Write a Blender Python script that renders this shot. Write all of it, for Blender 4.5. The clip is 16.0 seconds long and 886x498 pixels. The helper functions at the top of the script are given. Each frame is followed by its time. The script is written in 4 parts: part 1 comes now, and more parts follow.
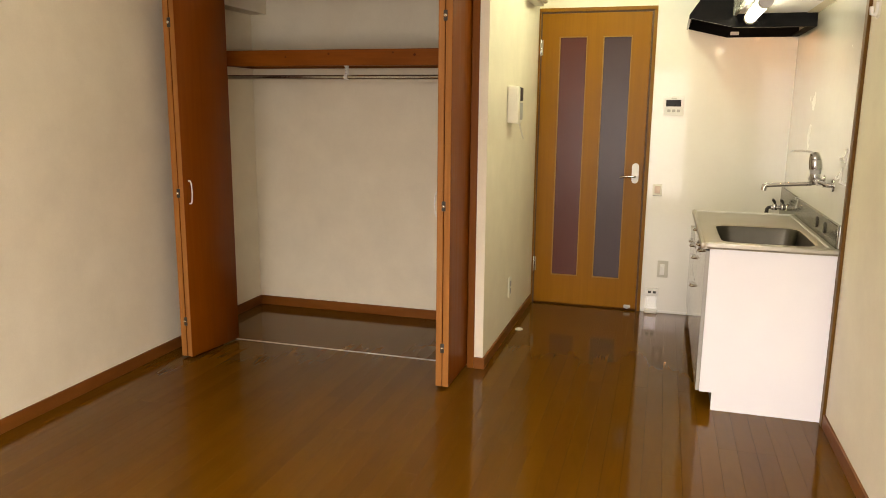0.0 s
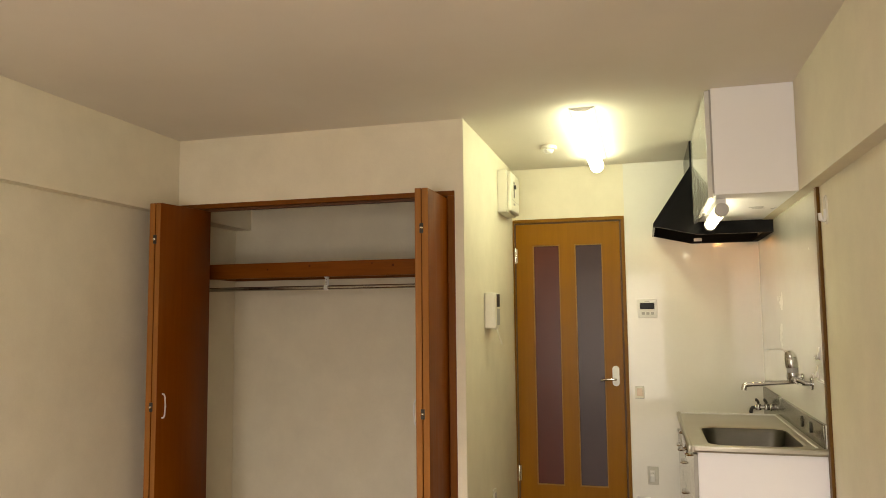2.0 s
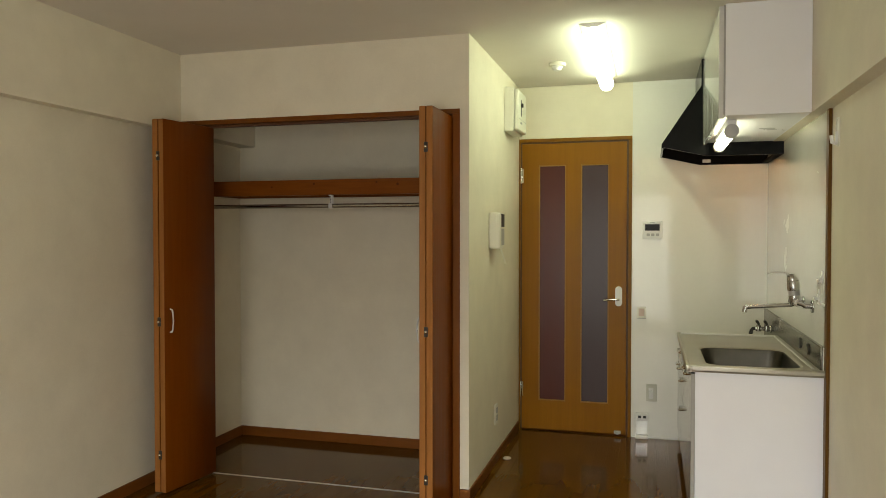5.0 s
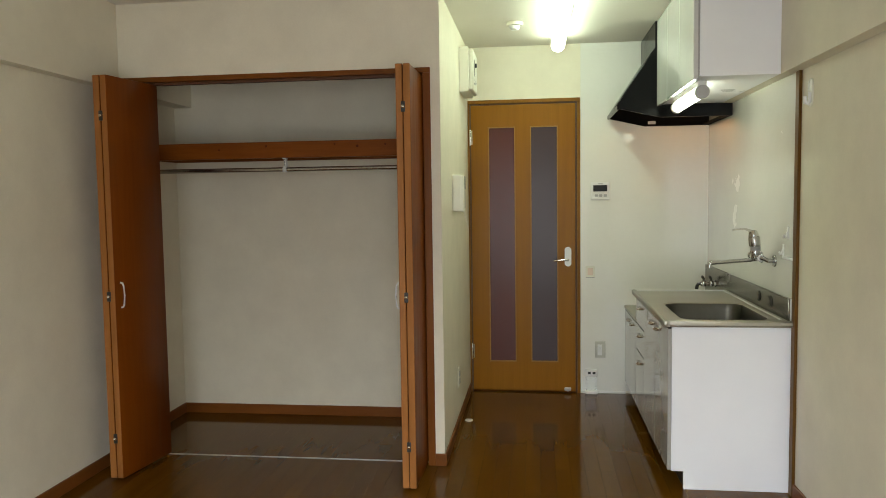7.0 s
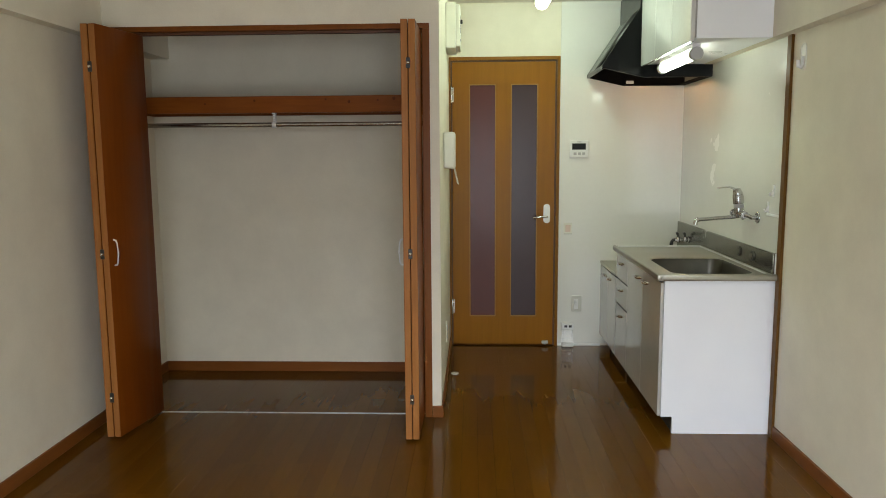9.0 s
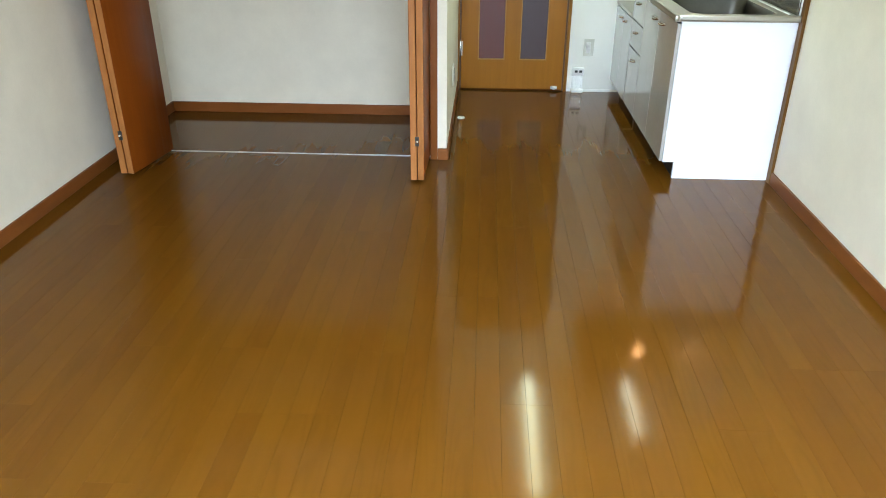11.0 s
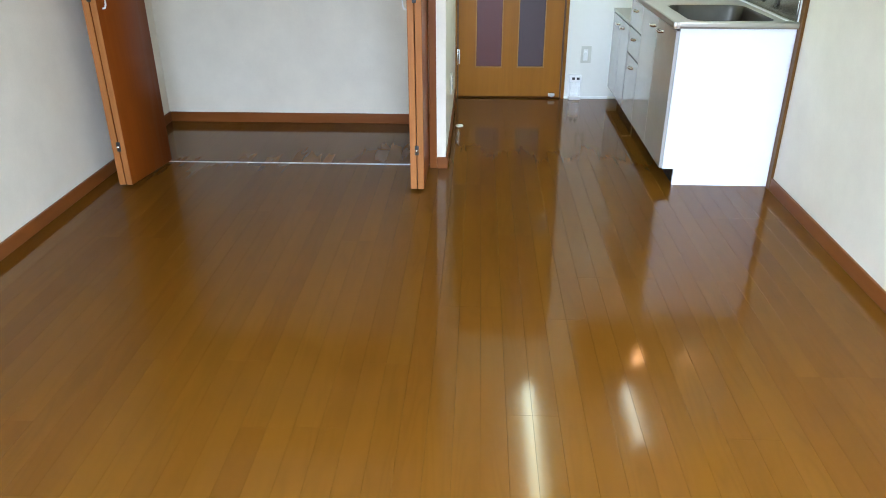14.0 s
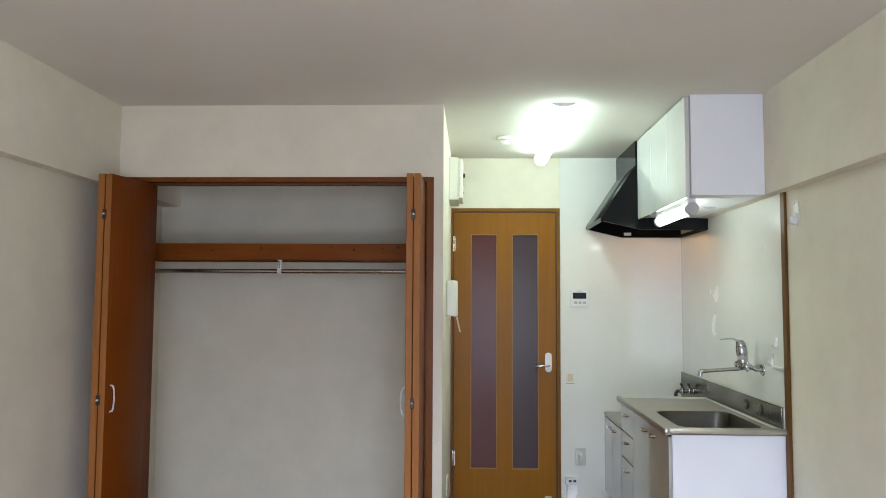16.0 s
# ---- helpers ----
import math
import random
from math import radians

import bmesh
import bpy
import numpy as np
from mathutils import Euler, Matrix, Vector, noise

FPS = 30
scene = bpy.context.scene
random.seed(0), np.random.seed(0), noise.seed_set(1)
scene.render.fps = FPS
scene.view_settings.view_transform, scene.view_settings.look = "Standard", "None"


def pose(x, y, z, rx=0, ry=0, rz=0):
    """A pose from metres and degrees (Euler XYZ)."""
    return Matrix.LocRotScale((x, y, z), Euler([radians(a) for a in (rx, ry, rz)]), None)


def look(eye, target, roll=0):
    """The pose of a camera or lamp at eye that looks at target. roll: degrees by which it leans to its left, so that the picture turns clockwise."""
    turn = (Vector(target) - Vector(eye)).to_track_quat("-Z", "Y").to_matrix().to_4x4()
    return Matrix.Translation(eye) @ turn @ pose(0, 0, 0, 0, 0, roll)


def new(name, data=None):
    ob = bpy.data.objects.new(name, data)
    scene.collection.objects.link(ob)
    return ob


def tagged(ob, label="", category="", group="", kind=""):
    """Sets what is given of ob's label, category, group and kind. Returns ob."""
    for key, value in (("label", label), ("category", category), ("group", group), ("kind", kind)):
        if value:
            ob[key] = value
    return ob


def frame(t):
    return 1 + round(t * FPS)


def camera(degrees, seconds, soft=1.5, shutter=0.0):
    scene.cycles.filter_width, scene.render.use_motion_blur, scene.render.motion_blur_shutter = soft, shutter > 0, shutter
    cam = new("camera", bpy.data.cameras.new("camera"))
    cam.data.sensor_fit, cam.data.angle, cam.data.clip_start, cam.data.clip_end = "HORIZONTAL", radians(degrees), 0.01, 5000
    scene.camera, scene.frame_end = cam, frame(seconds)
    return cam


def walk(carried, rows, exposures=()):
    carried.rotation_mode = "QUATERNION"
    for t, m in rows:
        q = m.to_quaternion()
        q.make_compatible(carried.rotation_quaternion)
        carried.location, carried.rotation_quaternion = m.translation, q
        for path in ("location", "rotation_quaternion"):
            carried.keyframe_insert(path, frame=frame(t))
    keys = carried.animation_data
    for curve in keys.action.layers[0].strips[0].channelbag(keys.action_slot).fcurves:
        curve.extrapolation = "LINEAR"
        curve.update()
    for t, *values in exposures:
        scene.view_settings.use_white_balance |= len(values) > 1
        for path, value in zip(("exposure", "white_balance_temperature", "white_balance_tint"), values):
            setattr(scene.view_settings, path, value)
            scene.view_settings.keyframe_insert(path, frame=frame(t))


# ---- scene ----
cam = camera(61.9, 16.0, soft=0.9)
PATH = [
    (0, (0.08, 0.024, 1.385), (-0.475, 1.908, 1.008), 0.6),
    (0.5, (0.088, 0.028, 1.366), (-0.4, 1.943, 1.06), 0.2),
    (1, (0.095, 0.024, 1.373), (-0.406, 1.953, 1.203), -0.5),
    (1.5, (0.106, 0.031, 1.373), (-0.401, 1.966, 1.375), -0.4),
    (2, (0.105, 0.026, 1.383), (-0.415, 1.949, 1.56), -0.6),
    (2.5, (0.101, 0.024, 1.391), (-0.441, 1.919, 1.731), -0.6),
    (3, (0.094, 0.022, 1.407), (-0.457, 1.886, 1.879), -0.3),
    (3.5, (0.117, 0.031, 1.426), (-0.443, 1.896, 1.882), 0.1),
    (4, (0.117, 0.022, 1.412), (-0.447, 1.918, 1.709), 0.2),
    (4.5, (0.119, 0.023, 1.408), (-0.445, 1.938, 1.535), 0.2),
    (5, (0.117, 0.04, 1.391), (-0.425, 1.965, 1.347), 0.0),
    (7.5, (-0.483, 0.025, 1.382), (-0.639, 2.014, 1.24), -0.6),
    (8, (-0.613, -0.019, 1.383), (-0.692, 1.975, 1.244), -0.4),
    (8.5, (-0.624, -0.039, 1.39), (-0.677, 1.954, 1.233), -1.0),
    (9, (-0.615, -0.041, 1.389), (-0.696, 1.941, 1.131), -0.4),
    (9.5, (-0.595, -0.035, 1.381), (-0.677, 1.914, 0.939), -0.9),
    (10, (-0.587, -0.042, 1.371), (-0.674, 1.863, 0.77), -0.3),
    (12.5, (-0.611, -0.036, 1.346), (-0.708, 1.613, 0.219), 0.1),
    (13, (-0.619, -0.028, 1.363), (-0.712, 1.622, 0.237), -0.2),
    (13.5, (-0.628, -0.032, 1.357), (-0.715, 1.67, 0.309), -0.5),
    (14, (-0.617, -0.028, 1.361), (-0.704, 1.765, 0.479), -0.2),
    (14.5, (-0.618, -0.041, 1.37), (-0.704, 1.858, 0.746), -0.1),
    (15, (-0.625, -0.061, 1.374), (-0.704, 1.908, 1.031), -0.1),
    (15.5, (-0.626, -0.047, 1.396), (-0.706, 1.949, 1.302), 0.0),
    (16, (-0.638, -0.049, 1.406), (-0.714, 1.945, 1.538), 0.3),
]
EXPOSURES = [
    (0.0, -0.48, 9600, 31), (0.5, -0.47, 9600, 29), (1.0, -0.56, 9600, 26), (2.0, -0.95, 10200, 28), (3.5, -1.22, 10000, 25), (5.0, -1.25, 8700, 19), (7.5, -1.05, 7350, 18), (9.0, -1.03, 7100, 19),
    (10.0, -0.45, 6800, 18), (12.5, 0.17, 5450, 10), (14.0, 0.05, 5700, 19), (14.5, -0.1, 6050, 21), (15.0, -0.12, 6150, 22), (15.5, -0.42, 6200, 22), (16.0, -0.8, 6250, 24),
]
walk(cam, [(t, look(eye, target, roll)) for t, eye, target, roll in PATH], EXPOSURES)


# ---- light ----
world = bpy.data.worlds.new("sky")
scene.world = world
world.use_nodes = True
wt = world.node_tree
sky = wt.nodes.new("ShaderNodeTexSky")
sky.sky_type, sky.sun_disc = "NISHITA", False
sky.sun_elevation, sky.sun_rotation = radians(48), radians(150)
wt.links.new(sky.outputs[0], wt.nodes["Background"].inputs[0])
wt.nodes["Background"].inputs[1].default_value = 0.12

sun = new("sun", bpy.data.lights.new("sun", "SUN"))
sun.data.energy, sun.data.angle, sun.data.color = 0.8, radians(12), (1.0, 0.95, 0.88)
sun.matrix_world = look((0, 0, 20), (-8, -14, 0))

# daylight that enters by the balcony window behind the walk
day = new("window_daylight", bpy.data.lights.new("window_daylight", "AREA"))
day.data.shape, day.data.size, day.data.size_y = "RECTANGLE", 3.0, 1.6
day.data.energy, day.data.color = 1080, (0.73, 0.88, 1.0)
day.matrix_world = look((-0.8, -2.4, 2.88), (-0.38, 0.5, 0.3))
low_day = new("window_skylight", bpy.data.lights.new("window_skylight", "AREA"))
low_day.data.shape, low_day.data.size, low_day.data.size_y = "RECTANGLE", 1.66, 1.80
low_day.data.energy, low_day.data.color = 98, (0.73, 0.88, 1.0)
low_day.matrix_world = look((-0.46, -0.835, 1.03), (-0.46, 3.0, 1.03))


# ---- mesh helpers ----
def box(bm, x0, x1, y0, y1, z0, z1, bevel=0.0, seg=2):
    m = Matrix.Translation(((x0 + x1) / 2, (y0 + y1) / 2, (z0 + z1) / 2)) @ Matrix.Diagonal((x1 - x0, y1 - y0, z1 - z0, 1))
    made = bmesh.ops.create_cube(bm, size=1, matrix=m)["verts"]
    if bevel:
        edges = list({e for v in made for e in v.link_edges})
        bmesh.ops.bevel(bm, geom=edges, offset=bevel, segments=seg, affect="EDGES", profile=0.5)
    return made


def cyl(bm, p0, p1, r, seg=20, r2=None, bevel=0.0):
    p0, p1 = Vector(p0), Vector(p1)
    axis = p1 - p0
    m = Matrix.Translation((p0 + p1) / 2) @ axis.to_track_quat("Z", "Y").to_matrix().to_4x4()
    made = bmesh.ops.create_cone(bm, cap_ends=True, segments=seg, radius1=r, radius2=r if r2 is None else r2, depth=axis.length, matrix=m)["verts"]
    if bevel:
        rims = list({e for v in made for e in v.link_edges if any(len(f.verts) > 4 for f in e.link_faces)})
        bmesh.ops.bevel(bm, geom=rims, offset=bevel, segments=2, affect="EDGES", profile=0.5)
    return made


def ball(bm, c, r, scale=(1, 1, 1), u=16, v=10):
    m = Matrix.Translation(c) @ Matrix.Diagonal((*scale, 1))
    return bmesh.ops.create_uvsphere(bm, u_segments=u, v_segments=v, radius=r, matrix=m)["verts"]


def tube(bm, pts, r, seg=10):
    """A round bar along a line of points."""
    pts = [Vector(p) for p in pts]
    rings = []
    for i, p in enumerate(pts):
        d = (pts[min(i + 1, len(pts) - 1)] - pts[max(i - 1, 0)]).normalized()
        q = d.to_track_quat("Z", "Y")
        rings.append([bm.verts.new(p + q @ Vector((r * math.cos(a), r * math.sin(a), 0))) for a in [math.tau * k / seg for k in range(seg)]])
    for a, b in zip(rings, rings[1:]):
        for k in range(seg):
            bm.faces.new((a[k], a[(k + 1) % seg], b[(k + 1) % seg], b[k]))
    bm.faces.new(rings[0][::-1])
    bm.faces.new(rings[-1])


def prism(bm, poly, a, b, axis="y"):
    """A polygon of (x, z) or (x, y) pairs drawn out along y or z."""
    def at(u, v, w):
        return (u, w, v) if axis == "y" else (u, v, w)
    low = [bm.verts.new(at(u, v, a)) for u, v in poly]
    high = [bm.verts.new(at(u, v, b)) for u, v in poly]
    n = len(poly)
    for k in range(n):
        bm.faces.new((low[k], low[(k + 1) % n], high[(k + 1) % n], high[k]))
    bm.faces.new(low[::-1])
    bm.faces.new(high)
    bmesh.ops.recalc_face_normals(bm, faces=bm.faces[:])


def mesh_of(name, bm, material):
    bmesh.ops.recalc_face_normals(bm, faces=bm.faces[:])
    me = bpy.data.meshes.new(name)
    bm.to_mesh(me)
    bm.free()
    me.polygons.foreach_set("use_smooth", [True] * len(me.polygons))
    me.set_sharp_from_angle(angle=radians(32))
    for f in me.polygons:
        if f.area > 1e-4 and max(abs(c) for c in f.normal) > 0.9999:
            f.use_smooth = False
    if material:
        me.materials.append(material)
    return me


def part(name, bm, material, parent, label=""):
    ob = new(name, mesh_of(name, bm, material))
    ob.parent = parent
    ob.matrix_parent_inverse = parent.matrix_basis.inverted()
    return tagged(ob, label)


def thing(name, at, label, category, group="", kind=""):
    ob = new(name)
    ob.empty_display_size = 0.05
    ob.matrix_basis = Matrix.Translation(at)
    return tagged(ob, label, category, group, kind)


def solid(name, bm, material, label, category, kind="structure"):
    return tagged(new(name, mesh_of(name, bm, material)), label, category, "", kind)


def boxes(*dims, bevel=0.0):
    bm = bmesh.new()
    for d in dims:
        box(bm, *d, bevel=bevel)
    return bm


# ---- materials ----
def surface(name, dark, light, rough=0.5, grain=(8, 8, 8), fine=(300, 300, 300), bump=0.1, depth=0.0006, metal=0.0, coat=0.0,
            coat_rough=0.05, rough_swing=0.06, spread=0.5, detail=6.0, per_object=0.0, spec=0.5, distort=0.0, sheen=None):
    """A procedural surface: two colours mixed by a broad noise and a fine one, with fine relief."""
    m = bpy.data.materials.new(name)
    m.use_nodes = True
    t = m.node_tree
    n, link = t.nodes, t.links.new
    p = n["Principled BSDF"]
    where = n.new("ShaderNodeTexCoord")
    place = where.outputs["Object"]
    info = n.new("ShaderNodeObjectInfo")
    if per_object:
        shift = n.new("ShaderNodeVectorMath")
        shift.operation = "MULTIPLY_ADD"
        link(info.outputs["Random"], shift.inputs[0])
        shift.inputs[1].default_value = (7.3, 31.7, 3.1)
        link(place, shift.inputs[2])
        place = shift.outputs[0]

    def noise_at(scale, detail_):
        mp = n.new("ShaderNodeMapping")
        mp.inputs["Scale"].default_value = scale
        link(place, mp.inputs[0])
        nz = n.new("ShaderNodeTexNoise")
        nz.inputs["Scale"].default_value, nz.inputs["Detail"].default_value, nz.inputs["Roughness"].default_value = 1.0, detail_, 0.6
        nz.inputs["Distortion"].default_value = distort
        link(mp.outputs[0], nz.inputs["Vector"])
        return nz.outputs["Fac"]
    broad, small = noise_at(grain, detail), noise_at(fine, 3.0)
    blend = n.new("ShaderNodeMath")
    blend.operation = "MULTIPLY_ADD"
    link(small, blend.inputs[0])
    blend.inputs[1].default_value = 0.35
    link(broad, blend.inputs[2])
    last = blend.outputs[0]
    if per_object:
        more = n.new("ShaderNodeMath")
        more.operation = "MULTIPLY_ADD"
        link(info.outputs["Random"], more.inputs[0])
        more.inputs[1].default_value = per_object
        link(last, more.inputs[2])
        last = more.outputs[0]
    ramp = n.new("ShaderNodeMapRange")
    mid = 0.675 + per_object / 2
    ramp.inputs["From Min"].default_value, ramp.inputs["From Max"].default_value = mid - spread / 2, mid + spread / 2
    link(last, ramp.inputs["Value"])
    mix = n.new("ShaderNodeMix")
    mix.data_type = "RGBA"
    mix.inputs["A"].default_value, mix.inputs["B"].default_value = (*dark, 1), (*light, 1)
    link(ramp.outputs[0], mix.inputs["Factor"])
    link(mix.outputs["Result"], p.inputs["Base Color"])
    rr = n.new("ShaderNodeMapRange")
    rr.inputs["From Min"].default_value, rr.inputs["From Max"].default_value = 0.3, 0.7
    rr.inputs["To Min"].default_value, rr.inputs["To Max"].default_value = max(rough - rough_swing, 0.02), rough + rough_swing
    link(broad, rr.inputs["Value"])
    link(rr.outputs[0], p.inputs["Roughness"])
    if bump:
        b = n.new("ShaderNodeBump")
        b.inputs["Strength"].default_value, b.inputs["Distance"].default_value = bump, depth
        link(small, b.inputs["Height"])
        link(b.outputs[0], p.inputs["Normal"])
    p.inputs["Metallic"].default_value = metal
    p.inputs["Specular IOR Level"].default_value = spec
    if sheen:
        p.inputs["Specular Tint"].default_value = (*sheen, 1)
    p.inputs["Coat Weight"].default_value, p.inputs["Coat Roughness"].default_value = coat, coat_rough
    return m


def glow(name, colour, strength):
    m = bpy.data.materials.new(name)
    m.use_nodes = True
    p = m.node_tree.nodes["Principled BSDF"]
    p.inputs["Base Color"].default_value = (0.8, 0.8, 0.8, 1)
    p.inputs["Emission Color"].default_value = (*colour, 1)
    p.inputs["Emission Strength"].default_value = strength
    return m


def glass(name, tint, rough, through_=1.0, bump=0.0, spec=0.5):
    m = bpy.data.materials.new(name)
    m.use_nodes = True
    t = m.node_tree
    p = t.nodes["Principled BSDF"]
    p.inputs["Base Color"].default_value = (*tint, 1)
    p.inputs["Roughness"].default_value = rough
    p.inputs["Transmission Weight"].default_value = through_
    p.inputs["IOR"].default_value = 1.45
    p.inputs["Specular IOR Level"].default_value = spec
    if bump:
        nz = t.nodes.new("ShaderNodeTexNoise")
        co = t.nodes.new("ShaderNodeTexCoord")
        mp = t.nodes.new("ShaderNodeMapping")
        mp.inputs["Scale"].default_value = (170, 170, 28)
        t.links.new(co.outputs["Object"], mp.inputs[0])
        t.links.new(mp.outputs[0], nz.inputs["Vector"])
        nz.inputs["Scale"].default_value = 1.0
        b = t.nodes.new("ShaderNodeBump")
        b.inputs["Strength"].default_value, b.inputs["Distance"].default_value = bump, 0.002
        t.links.new(nz.outputs["Fac"], b.inputs["Height"])
        t.links.new(b.outputs[0], p.inputs["Normal"])
    return m


WALLPAPER = surface("wallpaper", (0.71, 0.655, 0.525), (0.80, 0.745, 0.605), 0.72, (5, 5, 5), (170, 170, 170), 0.5, 0.0009, detail=8.0)
CEILING = surface("ceiling_paper", (0.72, 0.675, 0.60), (0.80, 0.755, 0.68), 0.8, (1.2, 1.2, 1.2), (350, 350, 350), 0.35, 0.0008)
PANEL = surface("kitchen_panel", (0.76, 0.75, 0.70), (0.80, 0.79, 0.74), 0.22, (2, 2, 2), (35, 35, 35), 0.0, 0.0006, rough_swing=0.03, spec=0.3, coat=0.8, coat_rough=0.05)
SPLASH = surface("splash_panel", (0.66, 0.655, 0.59), (0.71, 0.705, 0.64), 0.25, (2, 2, 2), (28, 28, 28), 0.0, 0.0006, rough_swing=0.03, spec=0.45, coat=1.0, coat_rough=0.16)


def plank_wood(name, early, late, warm):
    """Lacquered oak strip: arched growth lines along y, a tone of its own for each strip, fine pores."""
    m = bpy.data.materials.new(name)
    m.use_nodes = True
    t = m.node_tree
    n, link = t.nodes, t.links.new
    p = n["Principled BSDF"]

    def op(kind, a, b, c=None):
        k = n.new("ShaderNodeMath")
        k.operation = kind
        for slot, v in zip(k.inputs, (a, b, c)):
            if v is None:
                continue
            if isinstance(v, (int, float)):
                slot.default_value = v
            else:
                link(v, slot)
        return k.outputs[0]

    def noise_of(scale, detail, rough=0.55):
        mp = n.new("ShaderNodeMapping")
        mp.inputs["Scale"].default_value = scale
        link(place, mp.inputs[0])
        nz = n.new("ShaderNodeTexNoise")
        nz.inputs["Scale"].default_value, nz.inputs["Detail"].default_value, nz.inputs["Roughness"].default_value = 1.0, detail, rough
        link(mp.outputs[0], nz.inputs["Vector"])
        return nz.outputs["Fac"]

    def blend(fac, a, b):
        mx = n.new("ShaderNodeMix")
        mx.data_type = "RGBA"
        link(fac, mx.inputs["Factor"])
        for slot, v in (("A", a), ("B", b)):
            if isinstance(v, tuple):
                mx.inputs[slot].default_value = (*v, 1)
            else:
                link(v, mx.inputs[slot])
        return mx.outputs["Result"]

    own = n.new("ShaderNodeObjectInfo").outputs["Random"]
    where = n.new("ShaderNodeTexCoord").outputs["Object"]
    shift = n.new("ShaderNodeVectorMath")
    shift.operation = "MULTIPLY_ADD"
    link(own, shift.inputs[0])
    shift.inputs[1].default_value = (17.3, 61.7, 5.1)
    link(where, shift.inputs[2])
    place = shift.outputs[0]
    # growth lines: level lines of a long, slow swell
    swell = noise_of((13, 1.5, 1), 1.5, 0.4)
    lines = op("SINE", op("MULTIPLY", swell, 58.0), 0)
    lines = op("POWER", op("MULTIPLY_ADD", lines, 0.5, 0.5), 3.0)
    patch = noise_of((7, 1.1, 1), 2.0)
    rng_ = n.new("ShaderNodeMapRange")
    rng_.inputs["From Min"].default_value, rng_.inputs["From Max"].default_value = 0.38, 0.62
    link(patch, rng_.inputs["Value"])
    pores = noise_of((95, 5, 1), 2.0)
    broad = noise_of((9, 0.9, 1), 4.0)
    grain = op("MULTIPLY", lines, op("MULTIPLY_ADD", rng_.outputs[0], 0.10, 0.0))
    grain = op("ADD", grain, op("MULTIPLY_ADD", pores, 0.06, -0.03))
    grain = op("ADD", grain, op("MULTIPLY_ADD", broad, 0.65, -0.10))
    held = n.new("ShaderNodeClamp")
    link(grain, held.inputs[0])
    tone = blend(held.outputs[0], early, late)
    link(blend(op("MULTIPLY", own, 0.6), tone, blend(held.outputs[0], warm, late)), p.inputs["Base Color"])
    p.inputs["Roughness"].default_value = 0.09
    p.inputs["Specular IOR Level"].default_value = 0.19
    p.inputs["Specular Tint"].default_value = (1.0, 0.70, 0.40, 1)
    return m


PLANK = plank_wood("floor_plank", (0.130, 0.0510, 0.0044), (0.058, 0.0190, 0.0015), (0.108, 0.0370, 0.0034))
JOINT = surface("floor_joint", (0.045, 0.018, 0.004), (0.065, 0.027, 0.006), 0.6)
BASEBOARD = surface("baseboard_wood", (0.155, 0.048, 0.009), (0.210, 0.069, 0.015), 0.38, (6, 6, 30), (160, 160, 400), 0.05, spec=0.2)
BIFOLD = surface("bifold_laminate", (0.155, 0.0335, 0.0022), (0.200, 0.0475, 0.0040), 0.38, (45, 45, 1.6), (500, 500, 14), 0.06, 0.0003, spread=0.6, spec=0.12)
BIFOLD_EDGE = surface("bifold_edge", (0.29, 0.108, 0.028), (0.36, 0.145, 0.042), 0.45, (60, 60, 1.2), (400, 400, 10), 0.05, spec=0.12)
BIFOLD_CORE = surface("bifold_groove", (0.085, 0.027, 0.007), (0.12, 0.040, 0.010), 0.6)
FRAME = surface("closet_frame_wood", (0.150, 0.043, 0.005), (0.200, 0.062, 0.009), 0.40, (30, 30, 2), (300, 300, 12), 0.05, spec=0.15)
DOORWOOD = surface("door_laminate", (0.235, 0.086, 0.0035), (0.290, 0.112, 0.0060), 0.34, (42, 42, 1.5), (420, 420, 12), 0.06, 0.0003, spread=0.6, spec=0.15)
DOORFRAME = surface("door_frame_wood", (0.200, 0.080, 0.006), (0.260, 0.107, 0.010), 0.36, (40, 40, 1.5), (400, 400, 12), 0.05, spec=0.15)
BEAD = surface("pane_bead_wood", (0.31, 0.15, 0.040), (0.37, 0.185, 0.055), 0.4, (40, 40, 1.5), (400, 400, 12), 0.05, spec=0.15)
DOORGAP_SHADE = surface("door_rebate_shade", (0.07, 0.025, 0.006), (0.10, 0.035, 0.009), 0.5)
RAILWOOD = surface("pine_rail", (0.175, 0.042, 0.0045), (0.265, 0.074, 0.010), 0.42, (3.0, 40, 40), (10, 300, 300), 0.08, spread=0.6, spec=0.10)
KNOT = surface("pine_knot", (0.095, 0.020, 0.003), (0.135, 0.032, 0.005), 0.6, spec=0.1)
TRIM = surface("brown_trim", (0.105, 0.046, 0.008), (0.150, 0.068, 0.013), 0.4, (30, 30, 2), (300, 300, 12), spec=0.15)
WHITE = surface("white_board", (0.87, 0.89, 0.93), (0.91, 0.93, 0.96), 0.32, (3, 3, 3), (200, 200, 200), 0.04)
# door finish as lit near the ceiling lamp; that brightness is in the colour
PEARL_LIT = surface("pearl_door_lit", (0.60, 0.60, 0.58), (0.68, 0.68, 0.66), 0.16, (3, 3, 3), (60, 60, 60), 0.03, rough_swing=0.03, coat=0.6, coat_rough=0.06)
PLASTIC = surface("ivory_plastic", (0.70, 0.68, 0.58), (0.76, 0.74, 0.64), 0.35, (10, 10, 10), (300, 300, 300), 0.05)
WHITEPLASTIC = surface("white_plastic", (0.76, 0.76, 0.74), (0.82, 0.82, 0.80), 0.33, (10, 10, 10), (300, 300, 300), 0.05)
